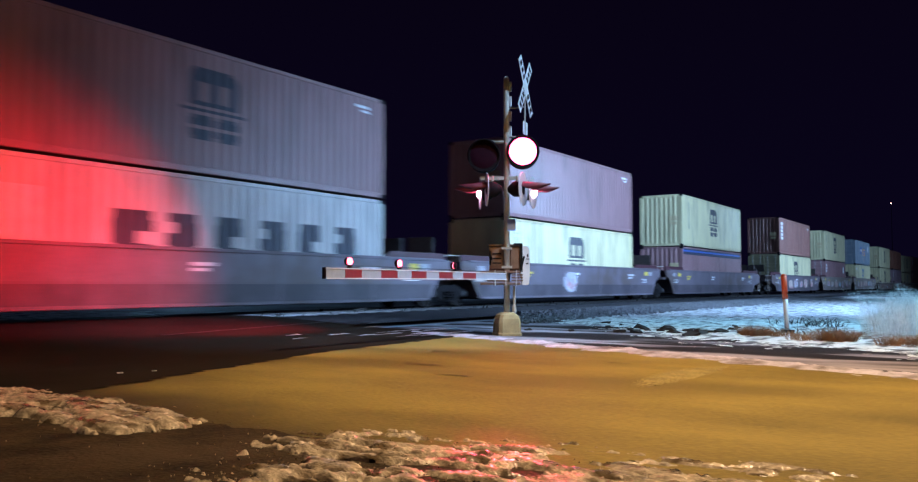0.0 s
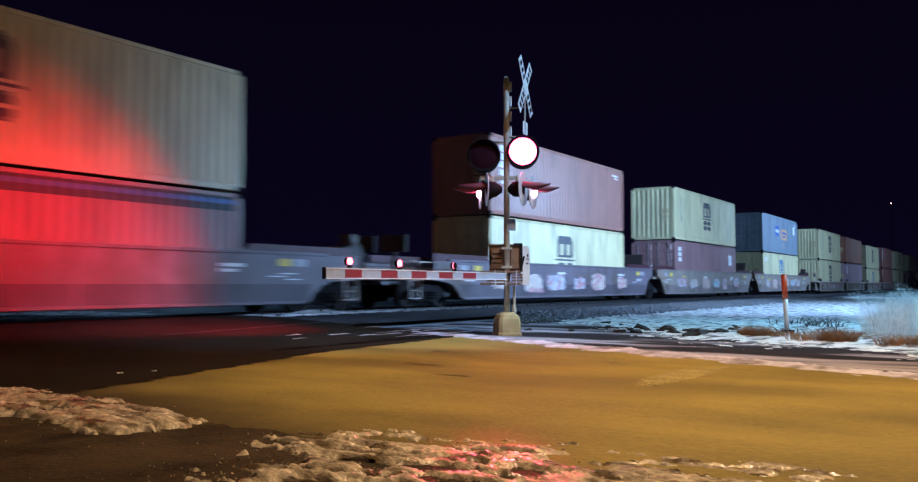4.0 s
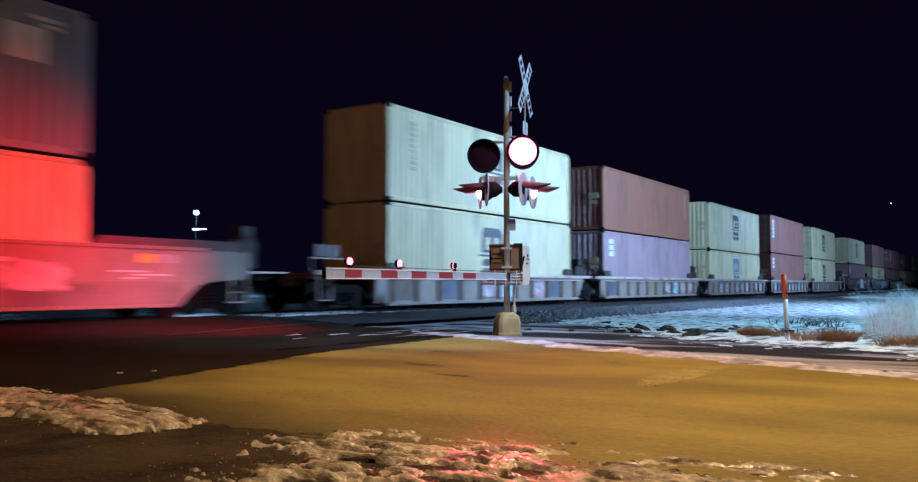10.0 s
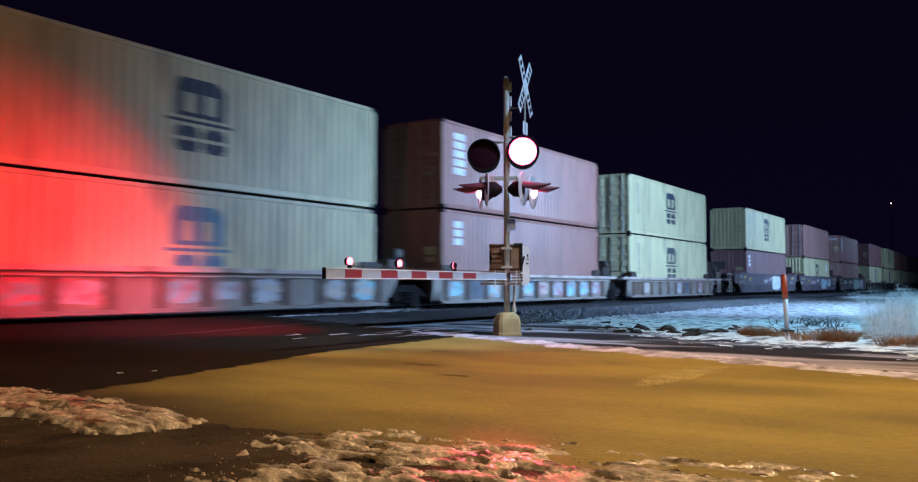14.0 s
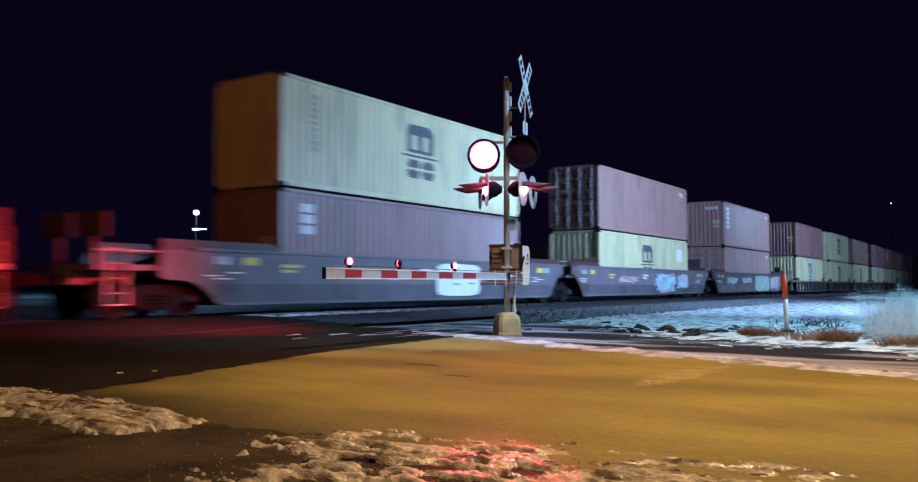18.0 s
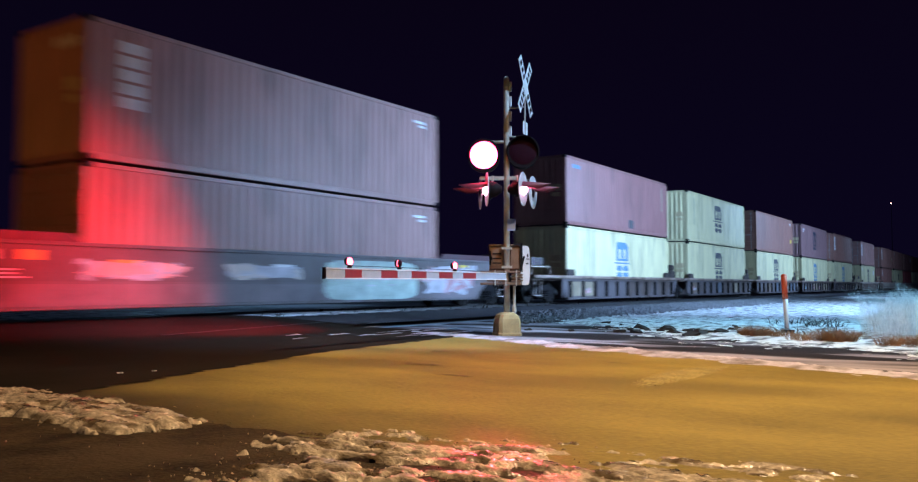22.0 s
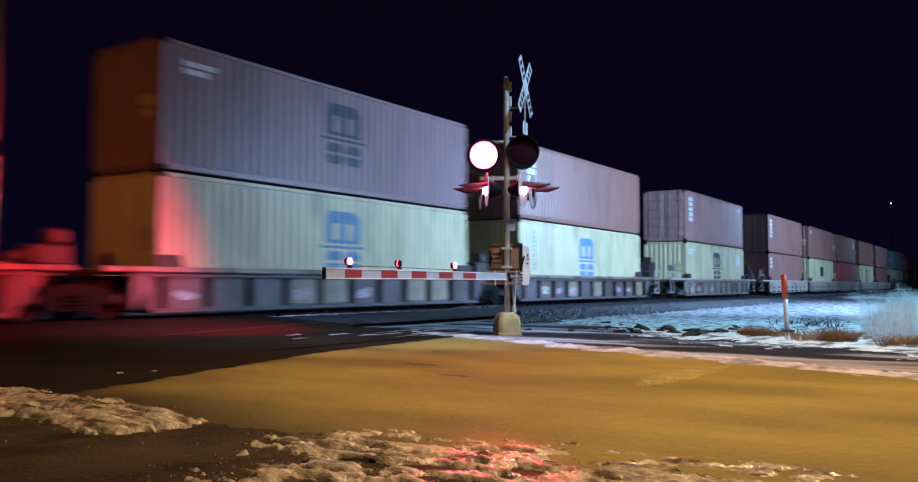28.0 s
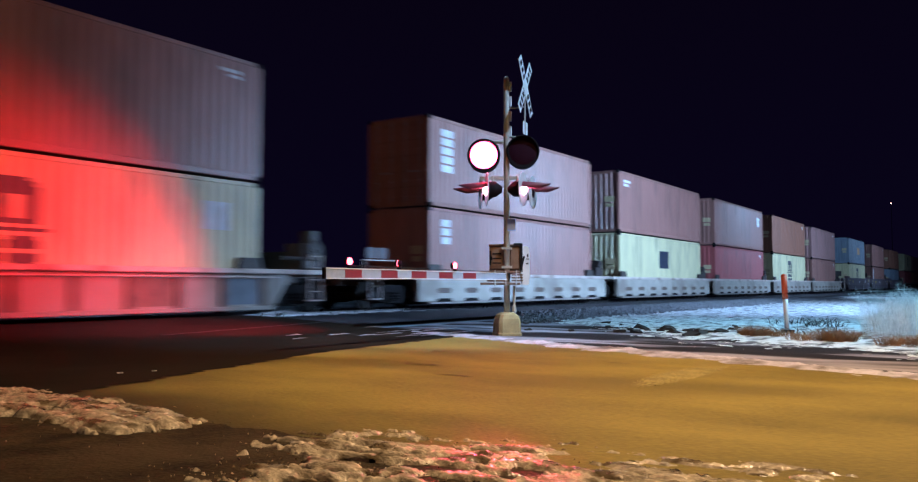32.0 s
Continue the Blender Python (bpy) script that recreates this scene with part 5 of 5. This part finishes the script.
        if pressed:
            part("lip", cm["lip"], None, car, m=m)
            for i in range(8):
                part("pocket", cm["pocket"], None, car, "flat brown plate for the shade in a pressed recess", m @ pose(-5.6 + 1.6 * i, 0, 0))
                part("scallop", cm["scallop"], None, car, "flat black plate for a shaded cut-out at the foot", m @ pose(-5.6 + 1.6 * i, 0, 0))
            continue
        for s in (Matrix.Identity(4), Matrix.Translation((-13.25, 0, 0))):
            part("gusset", cm["gusset"], None, car, m=m @ s)
        for i in range(11):
            part("rib", cm["rib"], None, car, m=m @ pose(-6.1 + 1.22 * i, 0, 0))
    for px in (-5.9, 5.7):
        part("corner_guide", cm["guide"], None, car, "grimy container guide", pose(px, 0, 0))
    for sgn in (1, -1):
        part("end_platform", cm["deck", sgn], None, car)
    part("well_floor", cm["floor"], None, car)
    finish(car, False, left_end, right_end)
    for i, (px, pz, w, h, ink) in enumerate(sprays):
        spray(car, px, -1.3635, pz, w, h, ink, seed + i)
    # patches of other paint between the ribs
    r = random.Random(seed + 5)
    for k in range(10):
        if not pressed and r.random() < 0.45:
            part("repaint_patch", PATCHES[r.randrange(3)], None, car, "patch of other paint between ribs", pose(-5.49 + 1.22 * k, 0, 0))
    moving.append((car, x, TRACK_Y, RAIL_Z))


PATCHES = [Shape().box(-0.47, 0.47, -1.3625, -1.36, 0.26, 0.86).mesh("repaint_patch", k) for k in
           (mat("blue_grey_patch_paint", (0.115, 0.125, 0.155), 0.55, 0, 0.3, 2, 30, 0.1), mat("tan_patch_paint", (0.29, 0.225, 0.155), 0.55, 0, 0.3, 2, 30, 0.1), mat("rusty_patch_paint", (0.17, 0.115, 0.085), 0.6, 0, 0.35, 3, 30, 0.2))]
BRAKE = Shape().box(-0.42, 0.30, -1.05, -0.45, 1.12, 1.80, 0.03).box(-0.3, 0.3, -0.46, 0.75, 1.12, 1.60, 0.03).box(0.0, 0.28, -0.95, -0.55, 1.80, 2.15, 0.03).lathe((-0.05, -1.09, 1.62), (0, -1, 0), [(0, 0.06), (0.02, 0.06), (0.02, 0.27), (0.05, 0.29), (0.08, 0.27), (0.06, 0.22), (0.04, 0.06), (0.09, 0.04), (0.09, 0.0)], 18)
BRAKE = BRAKE.tube((-0.42, -1.0, 1.40), (-1.1, -1.0, 1.40), 0.05, n=8).mesh("brake_gear", GEAR)
VALVE = Shape().box(-0.38, 0.38, -1.05, -0.55, 1.10, 1.50, 0.04).box(0.02, 0.36, -1.0, -0.6, 1.50, 1.82, 0.06).tube((-0.38, -0.8, 1.30), (-0.75, -0.8, 1.24), 0.11, n=10).mesh("brake_valve", GEAR)
GRAB = Shape()
for zz in (0.55, 0.85, 1.15, 1.45):
    GRAB.tube((0.0, -1.40, zz), (0.42, -1.40, zz), 0.012, n=6)
GRAB = GRAB.box(-0.02, 0.01, -1.42, -1.38, 0.5, 1.5).box(0.41, 0.44, -1.42, -1.38, 0.5, 1.5).mesh("ladder", CHORD)
COUPLER = Shape().box(-0.3, 0.62, -0.10, 0.10, 0.72, 0.92, 0.02).box(0.62, 0.86, -0.16, 0.12, 0.68, 0.96, 0.03).mesh("coupler", BLACK_STEEL)
PIVOT = Shape().tube((0, 0, 0.80), (0, 0, 1.12), 0.30, n=16).box(-0.5, 0.5, -0.2, 0.2, 0.86, 1.02).mesh("articulation_joint", BLACK_STEEL)
PANEL = Shape().box(-0.02, 0.02, -1.12, -0.12, 1.72, 2.24).box(-0.03, 0.03, -0.75, -0.6, 1.1, 1.72).mesh("end_panel", GEAR)
WALKWAY = Shape().box(-0.62, 0.62, -1.22, 1.22, 1.665, 1.69).box(-0.58, -0.5, -1.1, 1.1, 1.12, 1.665).mesh("walkway", GALV)
RAILING = Shape().tube((-0.8, -1.3, 1.42), (0.8, -1.3, 1.42), 0.022, n=8).tube((-0.78, -1.3, 1.06), (-0.78, -1.3, 1.42), 0.018, n=8).tube((0.78, -1.3, 1.06), (0.78, -1.3, 1.42), 0.018, n=8).mesh("handrail", CHORD)
BOARD = Shape().box(-0.20, 0.20, -1.27, -1.24, 1.47, 1.78).mesh("notice_board", CAR["steel"])
HOSE = Shape()
for k in range(7):
    a0, a1 = math.pi * k / 7, math.pi * (k + 1) / 7
    HOSE.tube((0.5 - 0.4 * math.cos(a0), 0.3, 0.75 - 0.4 * math.sin(a0)), (0.5 - 0.4 * math.cos(a1), 0.3, 0.75 - 0.4 * math.sin(a1)), 0.025, n=6)
HOSE = HOSE.mesh("air_hose", GASKET)
STEP = Shape().box(-0.25, 0.25, -1.45, -1.25, 0.30, 0.33).box(-0.25, -0.22, -1.44, -1.40, 0.30, 0.95).box(0.22, 0.25, -1.44, -1.40, 0.30, 0.95).mesh("step", CHORD)


def finish(car, long, left_end, right_end):
    """Bogies, couplers, ladders and brake gear. left_end, right_end: True at the ends of a pack."""
    joint = LONG_JOINT if long else SHORT_JOINT
    if right_end:
        end = PACK_RIGHT if long else 8.2
        bogie(car, 9.25 if long else 7.45)
        part("coupler", COUPLER, None, car, m=pose(end, 0, 0))
        part("air_hose", HOSE, None, car, m=pose(end, 0, 0))
        part("brake_gear", BRAKE, None, car, "grimy brake gear on the platform", pose(end + (0.25 if long else 0.0), 0, 0))
        part("ladder", GRAB, None, car, "pale ladder rungs", pose(end - 0.5, 0.0, 0))
        part("step", STEP, None, car, "pale step below the sill", pose(end - 0.3, 0, 0))
    else:
        bogie(car, joint)
        part("articulation_joint", PIVOT, None, car, m=pose(joint, 0, 0))
        if long:
            part("walkway", WALKWAY, None, car, "bare metal walkway over the joint", pose(joint, 0, 0))
            for dy in (0, 1.24):
                part("end_panel", PANEL, None, car, "upright metal plate", pose(joint - 0.95, dy, 0))
        else:
            part("brake_valve", VALVE, None, car, "grimy brake valve on the platform", pose(joint - 0.45, 0, 0))
    if left_end:
        end = PACK_LEFT if long else 9.4
        bogie(car, -9.55 if long else -7.75)
        part("coupler", COUPLER, None, car, m=pose(-end, 0, 0) @ flip)
        part("step", STEP, None, car, "pale step below the sill", pose(-end + 0.4, 0, 0))
        if long:
            for dy in (0, 1.24):
                part("end_panel", PANEL, None, car, "upright metal plate", pose(-end + 0.35, dy, 0))
            part("ladder", GRAB, None, car, "pale ladder rungs", pose(-end + 0.2, 0.0, 0))
            part("handrail", RAILING, None, car, "pale handrail", pose(-end + 0.8, 0, 0))
        else:
            part("handrail", RAILING, None, car, "pale handrail", pose(-8.6, 0, 0))
            for px in (-9.0, -8.5):
                part("notice_board", BOARD, None, car, "grey plate behind the handrail", pose(px, 0, 0))


# ---- the train: right end of each load at the start, car kind, paint, pack ends, loads ----
OFF = -9.93 - HALF
TRAIN = (
    (29.15, "long", "slate", 0, 0, ("lilac", "dark_logo code", 0), ("grey", "letters star", 0)),
    (48.45, "long", "slate", 0, 0, ("lilac", "small code", 0), ("sand", "logo small", 0)),
    (68.05, "long", "slate", 0, 1, ("sand", "logo dark_column", 0), ("lilac", "blue_band blue_line", 0)),
    (91.66, "long", "slate", 1, 0, ("plum", "column code", 0), ("sand", "logo", 1)),
    (111.03, "long", "white", 0, 0, ("sand", "logo dark_column", 0), ("lilac", "short_column white_patch", 1)),
    (130.53, "long", "white", 0, 1, ("blue", "blue_plate blue_plate_bars orange_stripe tan_plate tan_plate_bars grey_patch code white_patch", 1), ("sand", "blue_logo small", 0)),
    (152.32, "short", "white", 1, 0, ("sand", "logo dark_column", 0), ("sand", "logo", 0)),
    (167.93, "short", "white", 0, 0, ("brown", "tall_code", 0), ("mauve", "short_column", 0)),
    (183.81, "short", "white", 0, 0, ("sand", "dark_logo dark_column", 0), ("sand", "blue_logo", 0)),
    (199.44, "short", "white", 0, 0, ("maroon", "column", 1), ("maroon", "short_column", 0)),
    (215.32, "short", "white", 0, 1, ("sand", "dark_logo dark_column", 1), ("sand", "logo dark_column", 1)),
    (236.59, "long", "slate", 1, 0, ("sand", "logo dark_column", 0), ("lilac", "short_column", 0)),
    (256.05, "long", "slate", 0, 0, ("pale", "code", 1), ("sand", "logo white_patch", 0)),
    (275.55, "long", "steel", 0, 1, ("pale", "column end code", 0), ("pale", "code", 1)),
    (297.07, "short", "steel", 1, 0, ("dusk", "cyan tall_code dark_patch", 0), ("sand", "blue_logo", 0)),
    (312.67, "short", "steel", 0, 0, ("sand", "logo dark_column", 0), ("sand", "logo", 0)),
    (328.05, "short", "steel", 0, 0, ("plum", "yellow code", 1), ("sand", "logo", 0)),
    (343.75, "short", "steel", 0, 0, ("lilac", "dark_logo small", 0), ("sand", "blue_logo", 0)),
    (359.52, "short", "steel", 0, 1, ("plum", "column", 1), ("sand", "blue_logo dark_column", 0)),
    (378.73, "short", "white", 1, 1, ("pale", "column code", 1), ("sand", "logo white_patch small", 0)),
    (398.06, "short", "white", 1, 0, ("plum", "column", 1), ("maroon", "short_column", 0)),
    (413.44, "short", "white", 0, 0, ("maroon", "small", 0), ("sand", "square", 0)),
    (428.59, "short", "white", 0, 0, ("plum", "white_patch", 0), ("red", "code", 0)),
    (443.68, "short", "white", 0, 0, ("brown", "code", 0), ("sand", "logo", 0)),
    (459.03, "short", "white", 0, 1, ("pale", "code", 0), ("plum", "code", 0)),
    (480.32, "long", "slate", 1, 0, ("blue", "tan_plate", 0), ("sand", "logo", 0)),
    (499.48, "long", "slate", 0, 0, ("maroon", "code", 0), ("plum", "column", 0)),
    (518.62, "long", "slate", 0, 1, ("brown", "code", 0), ("blue", "code", 0)),
    (539.62, "short", "steel", 1, 0, ("sand", "logo", 0), ("red", "code", 0)),
    (555.02, "short", "steel", 0, 0, ("plum", "code", 0), ("brown", "code", 0)),
    (570.42, "short", "steel", 0, 0, ("brown", "column", 0), ("plum", "code", 0)),
)
for i, (right, kind, col, l_end, r_end, top, low) in enumerate(TRAIN):
    x = right + OFF
    r = random.Random(40 + i)
    sprays = []
    if kind == "long":
        if i in (4, 5, 3):
            sprays = [(-5.5 + 2.1 * k + r.uniform(-0.3, 0.3), 0.85 + r.uniform(-0.08, 0.08), r.uniform(1.1, 1.9), r.uniform(0.5, 0.85), r.choice((LILAC_INK, LILAC_INK, CHORD))) for k in range(6)]
        elif i == 11:
            sprays = [(1.72, 0.88, 2.6, 1.04, "solid"), (-1.5, 1.02, 1.4, 0.22, LILAC_INK), (4.3, 1.06, 1.3, 0.15, LILAC_INK)]
        elif i == 12:
            sprays = [(1.9, 0.84, 3.5, 1.10, CYAN_INK), (4.6, 0.92, 1.9, 0.85, LILAC_INK), (-3.2, 0.98, 2.6, 0.30, LILAC_INK)]
        elif i == 13:
            sprays = [(2.7, 0.84, 4.2, 1.10, "teal"), (6.4, 0.86, 3.0, 1.00, LILAC_INK), (-1.4, 1.02, 2.6, 0.34, LILAC_INK), (-5.0, 1.02, 2.8, 0.36, CHORD)]
        elif i == 1:
            sprays = [(-1.2, 0.85, 1.3, 0.9, LILAC_INK)]
        long_car(x, col, l_end, r_end, sprays, 100 + 10 * i)
    else:
        if i in range(6, 11):
            sprays = [(-5.5 + 1.22 * k, 0.58, r.uniform(0.75, 1.0), r.uniform(0.5, 0.68), r.choice((LILAC_INK, CHORD, LILAC_INK, CHORD, CYAN_INK))) for k in range(10) if r.random() < 0.32]
        else:
            sprays = [(-5.5 + 1.22 * k, 0.5, r.uniform(0.3, 0.7), r.uniform(0.12, 0.3), LILAC_INK) for k in range(10) if r.random() < 0.3]
        short_car(x, col, l_end, r_end, sprays if i < 20 or i > 24 else [], 100 + 10 * i, 20 <= i <= 24)
    z, tall = RAIL_Z + 0.28, LOW if i in (2, 8) else TALL
    container(x, z, low[0], low[1].split(), low[2], tall)
    container(x, z + tall + 0.035, top[0], top[1].split(), top[2])


# ---- marker post, weeds, stones and far lamps ----
post = thing("marker_post", pose(15.95, 3.38, 0), "slim white marker post with an orange top, slightly leaning", "marker post")
lean = Vector((-0.03, 0.035, 1.0))
part("stake", Shape().tube((0, 0, -0.05), tuple(lean * 0.62), 0.045, 0.045, 12), REFLECT_WHITE, post, "white lower tube", smooth=True)
part("sleeve", Shape().tube(tuple(lean * 0.60), tuple(lean * 1.02), 0.05, 0.05, 12).lathe(tuple(lean * 1.02), tuple(lean), [(0, 0.05), (0.02, 0.04), (0.03, 0.0)], 12), ORANGE, post, "orange sleeve", smooth=True)


def tuft(name, x, y, n, r, h, material, label, bend=0.35, thick=0.004, seed=1, branches=0):
    q = random.Random(seed)
    sh = Shape()
    for _ in range(n):
        a, d = q.uniform(0, math.tau), r * math.sqrt(q.random())
        bx, by = d * math.cos(a), d * math.sin(a)
        hh = h * q.uniform(0.45, 1.0)
        dx, dy = q.gauss(0, bend) * hh + 0.3 * bx, q.gauss(0, bend) * hh + 0.3 * by
        p0, p1, p2 = Vector((bx, by, -0.02)), Vector((bx + 0.35 * dx, by + 0.35 * dy, hh * 0.6)), Vector((bx + dx, by + dy, hh))
        t = thick * q.uniform(0.6, 1.4)
        w = Vector((math.cos(a + 1.3), math.sin(a + 1.3), 0)) * t
        u = Vector((-w.y, w.x, 0))
        i = len(sh.v)
        for c, k in ((p0, 1.0), (p1, 0.8), (p2, 0.25)):
            sh.v += [tuple(c + w * k), tuple(c - 0.5 * k * w + 0.87 * k * u), tuple(c - 0.5 * k * w - 0.87 * k * u)]
        for s in (0, 3):
            sh.f += [(i + s + e, i + s + (e + 1) % 3, i + s + 3 + (e + 1) % 3, i + s + 3 + e) for e in range(3)]
        for b in range(branches):
            k = q.uniform(0.35, 0.95)
            c = p0.lerp(p1, k / 0.6) if k < 0.6 else p1.lerp(p2, (k - 0.6) / 0.4)
            e = c + Vector((q.gauss(0, 0.10), q.gauss(0, 0.10), abs(q.gauss(0.07, 0.05)))) * (hh / 0.8)
            i = len(sh.v)
            sh.v += [tuple(c + 0.6 * w), tuple(c - 0.6 * w), tuple(c + 0.6 * u), tuple(e)]
            sh.f += [(i, i + 1, i + 3), (i + 1, i + 2, i + 3), (i + 2, i, i + 3)]
    ob = part(name, sh, material, None, "", pose(x, y, 0))
    return tagged(ob, label, "weeds", "dry weeds by the snow field", "stuff")


for k, (x, y, n, r, h) in enumerate(((14.65, 3.62, 480, 0.22, 0.19), (14.75, 3.25, 200, 0.3, 0.11), (13.85, 2.20, 600, 0.26, 0.22), (13.95, 2.55, 300, 0.40, 0.14), (13.45, 1.30, 400, 0.34, 0.17), (13.2, 0.6, 320, 0.4, 0.18))):
    tuft("dry_grass", x, y, n, r, h, STRAW, "flattened tuft of orange dry grass", 1.0, 0.0035, 11 + k)
for k, (x, y, n, r, h) in enumerate(((15.6, 1.55, 340, 0.55, 0.60), (16.6, 1.05, 420, 0.7, 0.72), (16.2, 1.35, 160, 0.6, 0.52), (18.0, 1.4, 230, 0.9, 0.72), (20.5, 1.7, 240, 1.1, 0.80), (17.0, 0.6, 300, 0.9, 0.74), (19.5, 0.5, 330, 1.2, 0.92), (15.4, 0.6, 160, 0.6, 0.48), (22.5, 1.2, 240, 1.2, 0.85))):
    tuft("frosted_bush", x, y, n, r, h, FROST, "tall frosted dry weeds at the snow field", 0.28, 0.0030, 31 + k, 18)
for k, (x, y) in enumerate(((19.2, 3.9), (20.2, 3.5), (18.6, 3.3), (15.6, 2.9))):
    tuft("dead_twigs", x, y, 34, 0.55, 0.17, TWIG, "dark dead twigs lying on snow", 1.8, 0.010, 51 + k, 2)

q = random.Random(77)
for k in range(34):
    x, y = (q.gauss(15.2, 0.5), q.gauss(5.4, 0.9)) if k < 24 else (q.uniform(14.0, 17.8), q.uniform(4.2, 7.8))
    sh = Shape()
    stone(sh, 0, 0, 0, q.uniform(0.08, 0.20))
    sh.v = [(a, b, 0.5 * c) for a, b, c in sh.v]
    ob = part("rock", sh, TWIG, None, "", pose(x, y, 0.005))
    tagged(ob, "dark rock sticking out of the snow", "rock", "rocks in the snow")
for k in range(2):
    sh = Shape()
    stone(sh, 0, 0, 0, 0.03)
    sh.v = [(1.4 * a, b, 0.3 * c) for a, b, c in sh.v]
    tagged(part("ice_lump", sh, SNOW, None, "", pose(5.25 - 0.3 * k, 6.95 + 0.1 * k, 0.025)), "small lump of snow on the asphalt", "ice")

far = thing("yard_lamp", pose(0.664 * 75, 0.806 * 75, 0), "distant white yard lamp on a dark pole beyond the track", "street lamp")
part("pole", Shape().tube((0, 0, -0.06), (0, 0, 7.1), 0.05, 0.010, 8), GASKET, far)
part("lamp_head", Shape().lathe((0, 0, 7.1), (0, 0, 1), [(0, 0.08), (0.07, 0.21), (0.21, 0.25), (0.34, 0.20), (0.41, 0.0)], 16), FAR_WHITE, far, "bright bluish-white lamp head", smooth=True)
part("sign_bar", Shape().box(-0.1, 0.5, -0.75, 0.35, 5.80, 5.85), FAR_WHITE, far, "small lit bar")
tower = thing("tower_lamp", pose(0.991 * 320, 0.103 * 320, 0), "distant tower with a red lamp", "tower")
part("pole", Shape().tube((0, 0, -0.06), (0, 0, 28.2), 0.12, 0.06, 8), BLACK_STEEL, tower)
part("lamp_head", Shape().lathe((0, 0, 28.2), (0, 0, 1), [(0, 0.15), (0.15, 0.26), (0.35, 0.26), (0.5, 0.0)], 12), FAR_RED, tower, "red warning lamp", smooth=True)


# ---- movement ----
FLASH, FIRST = 0.6185, 0.52
UNEVEN = {12: -2, 17: 3, 20: -1, 30: 2, 38: -1, 46: -3}      # the relay does not beat quite evenly


def motions():
    # the train runs at an even speed
    for ob, x, y, z in moving:
        walk(ob, [(t, pose(x - SPEED * t, y, z)) for t in (0.0, 8.0, 16.0, 24.0, SECONDS)])
    # rolling wheels: all wheelsets at one end of a bogie roll alike
    step = math.degrees(SPEED / WHEEL_R / FPS)
    for ax, sets in wheelsets.items():
        walk(sets[0], [(k / FPS, pose(0.9 * ax, 0, WHEEL_R, 0, -step * k, 0)) for k in range(int(SECONDS * FPS) + 1)])
        lead = sets[0].animation_data
        for ob in sets[1:]:
            ob.rotation_mode = "QUATERNION"
            ob.animation_data_create()
            ob.animation_data.action = lead.action
            ob.animation_data.action_slot = lead.action_slot
    # the flashers turn their lit face to the front in turn
    for lens, phase in lamp_units:
        if phase == 2:
            continue
        base_at = Vector(lens.matrix_basis.translation)
        now = 180.0 if phase == 0 else 0.0
        rows = [(0.0, now)]
        k = 0
        while FIRST + k * FLASH < SECONDS - 0.25:
            f0 = round((FIRST + k * FLASH) * FPS) + UNEVEN.get(k, 0)
            first = f0 - 3 if now % 360.0 > 90.0 else f0     # each lamp comes on just before the other goes out
            for j in range(4):
                rows.append(((first + j) / FPS, now + 60.0 * j))
            now += 180.0
            k += 1
        rows.append((SECONDS, now))
        walk(lens, [(t, pose(*base_at, 0, 0, a)) for t, a in rows])


motions()
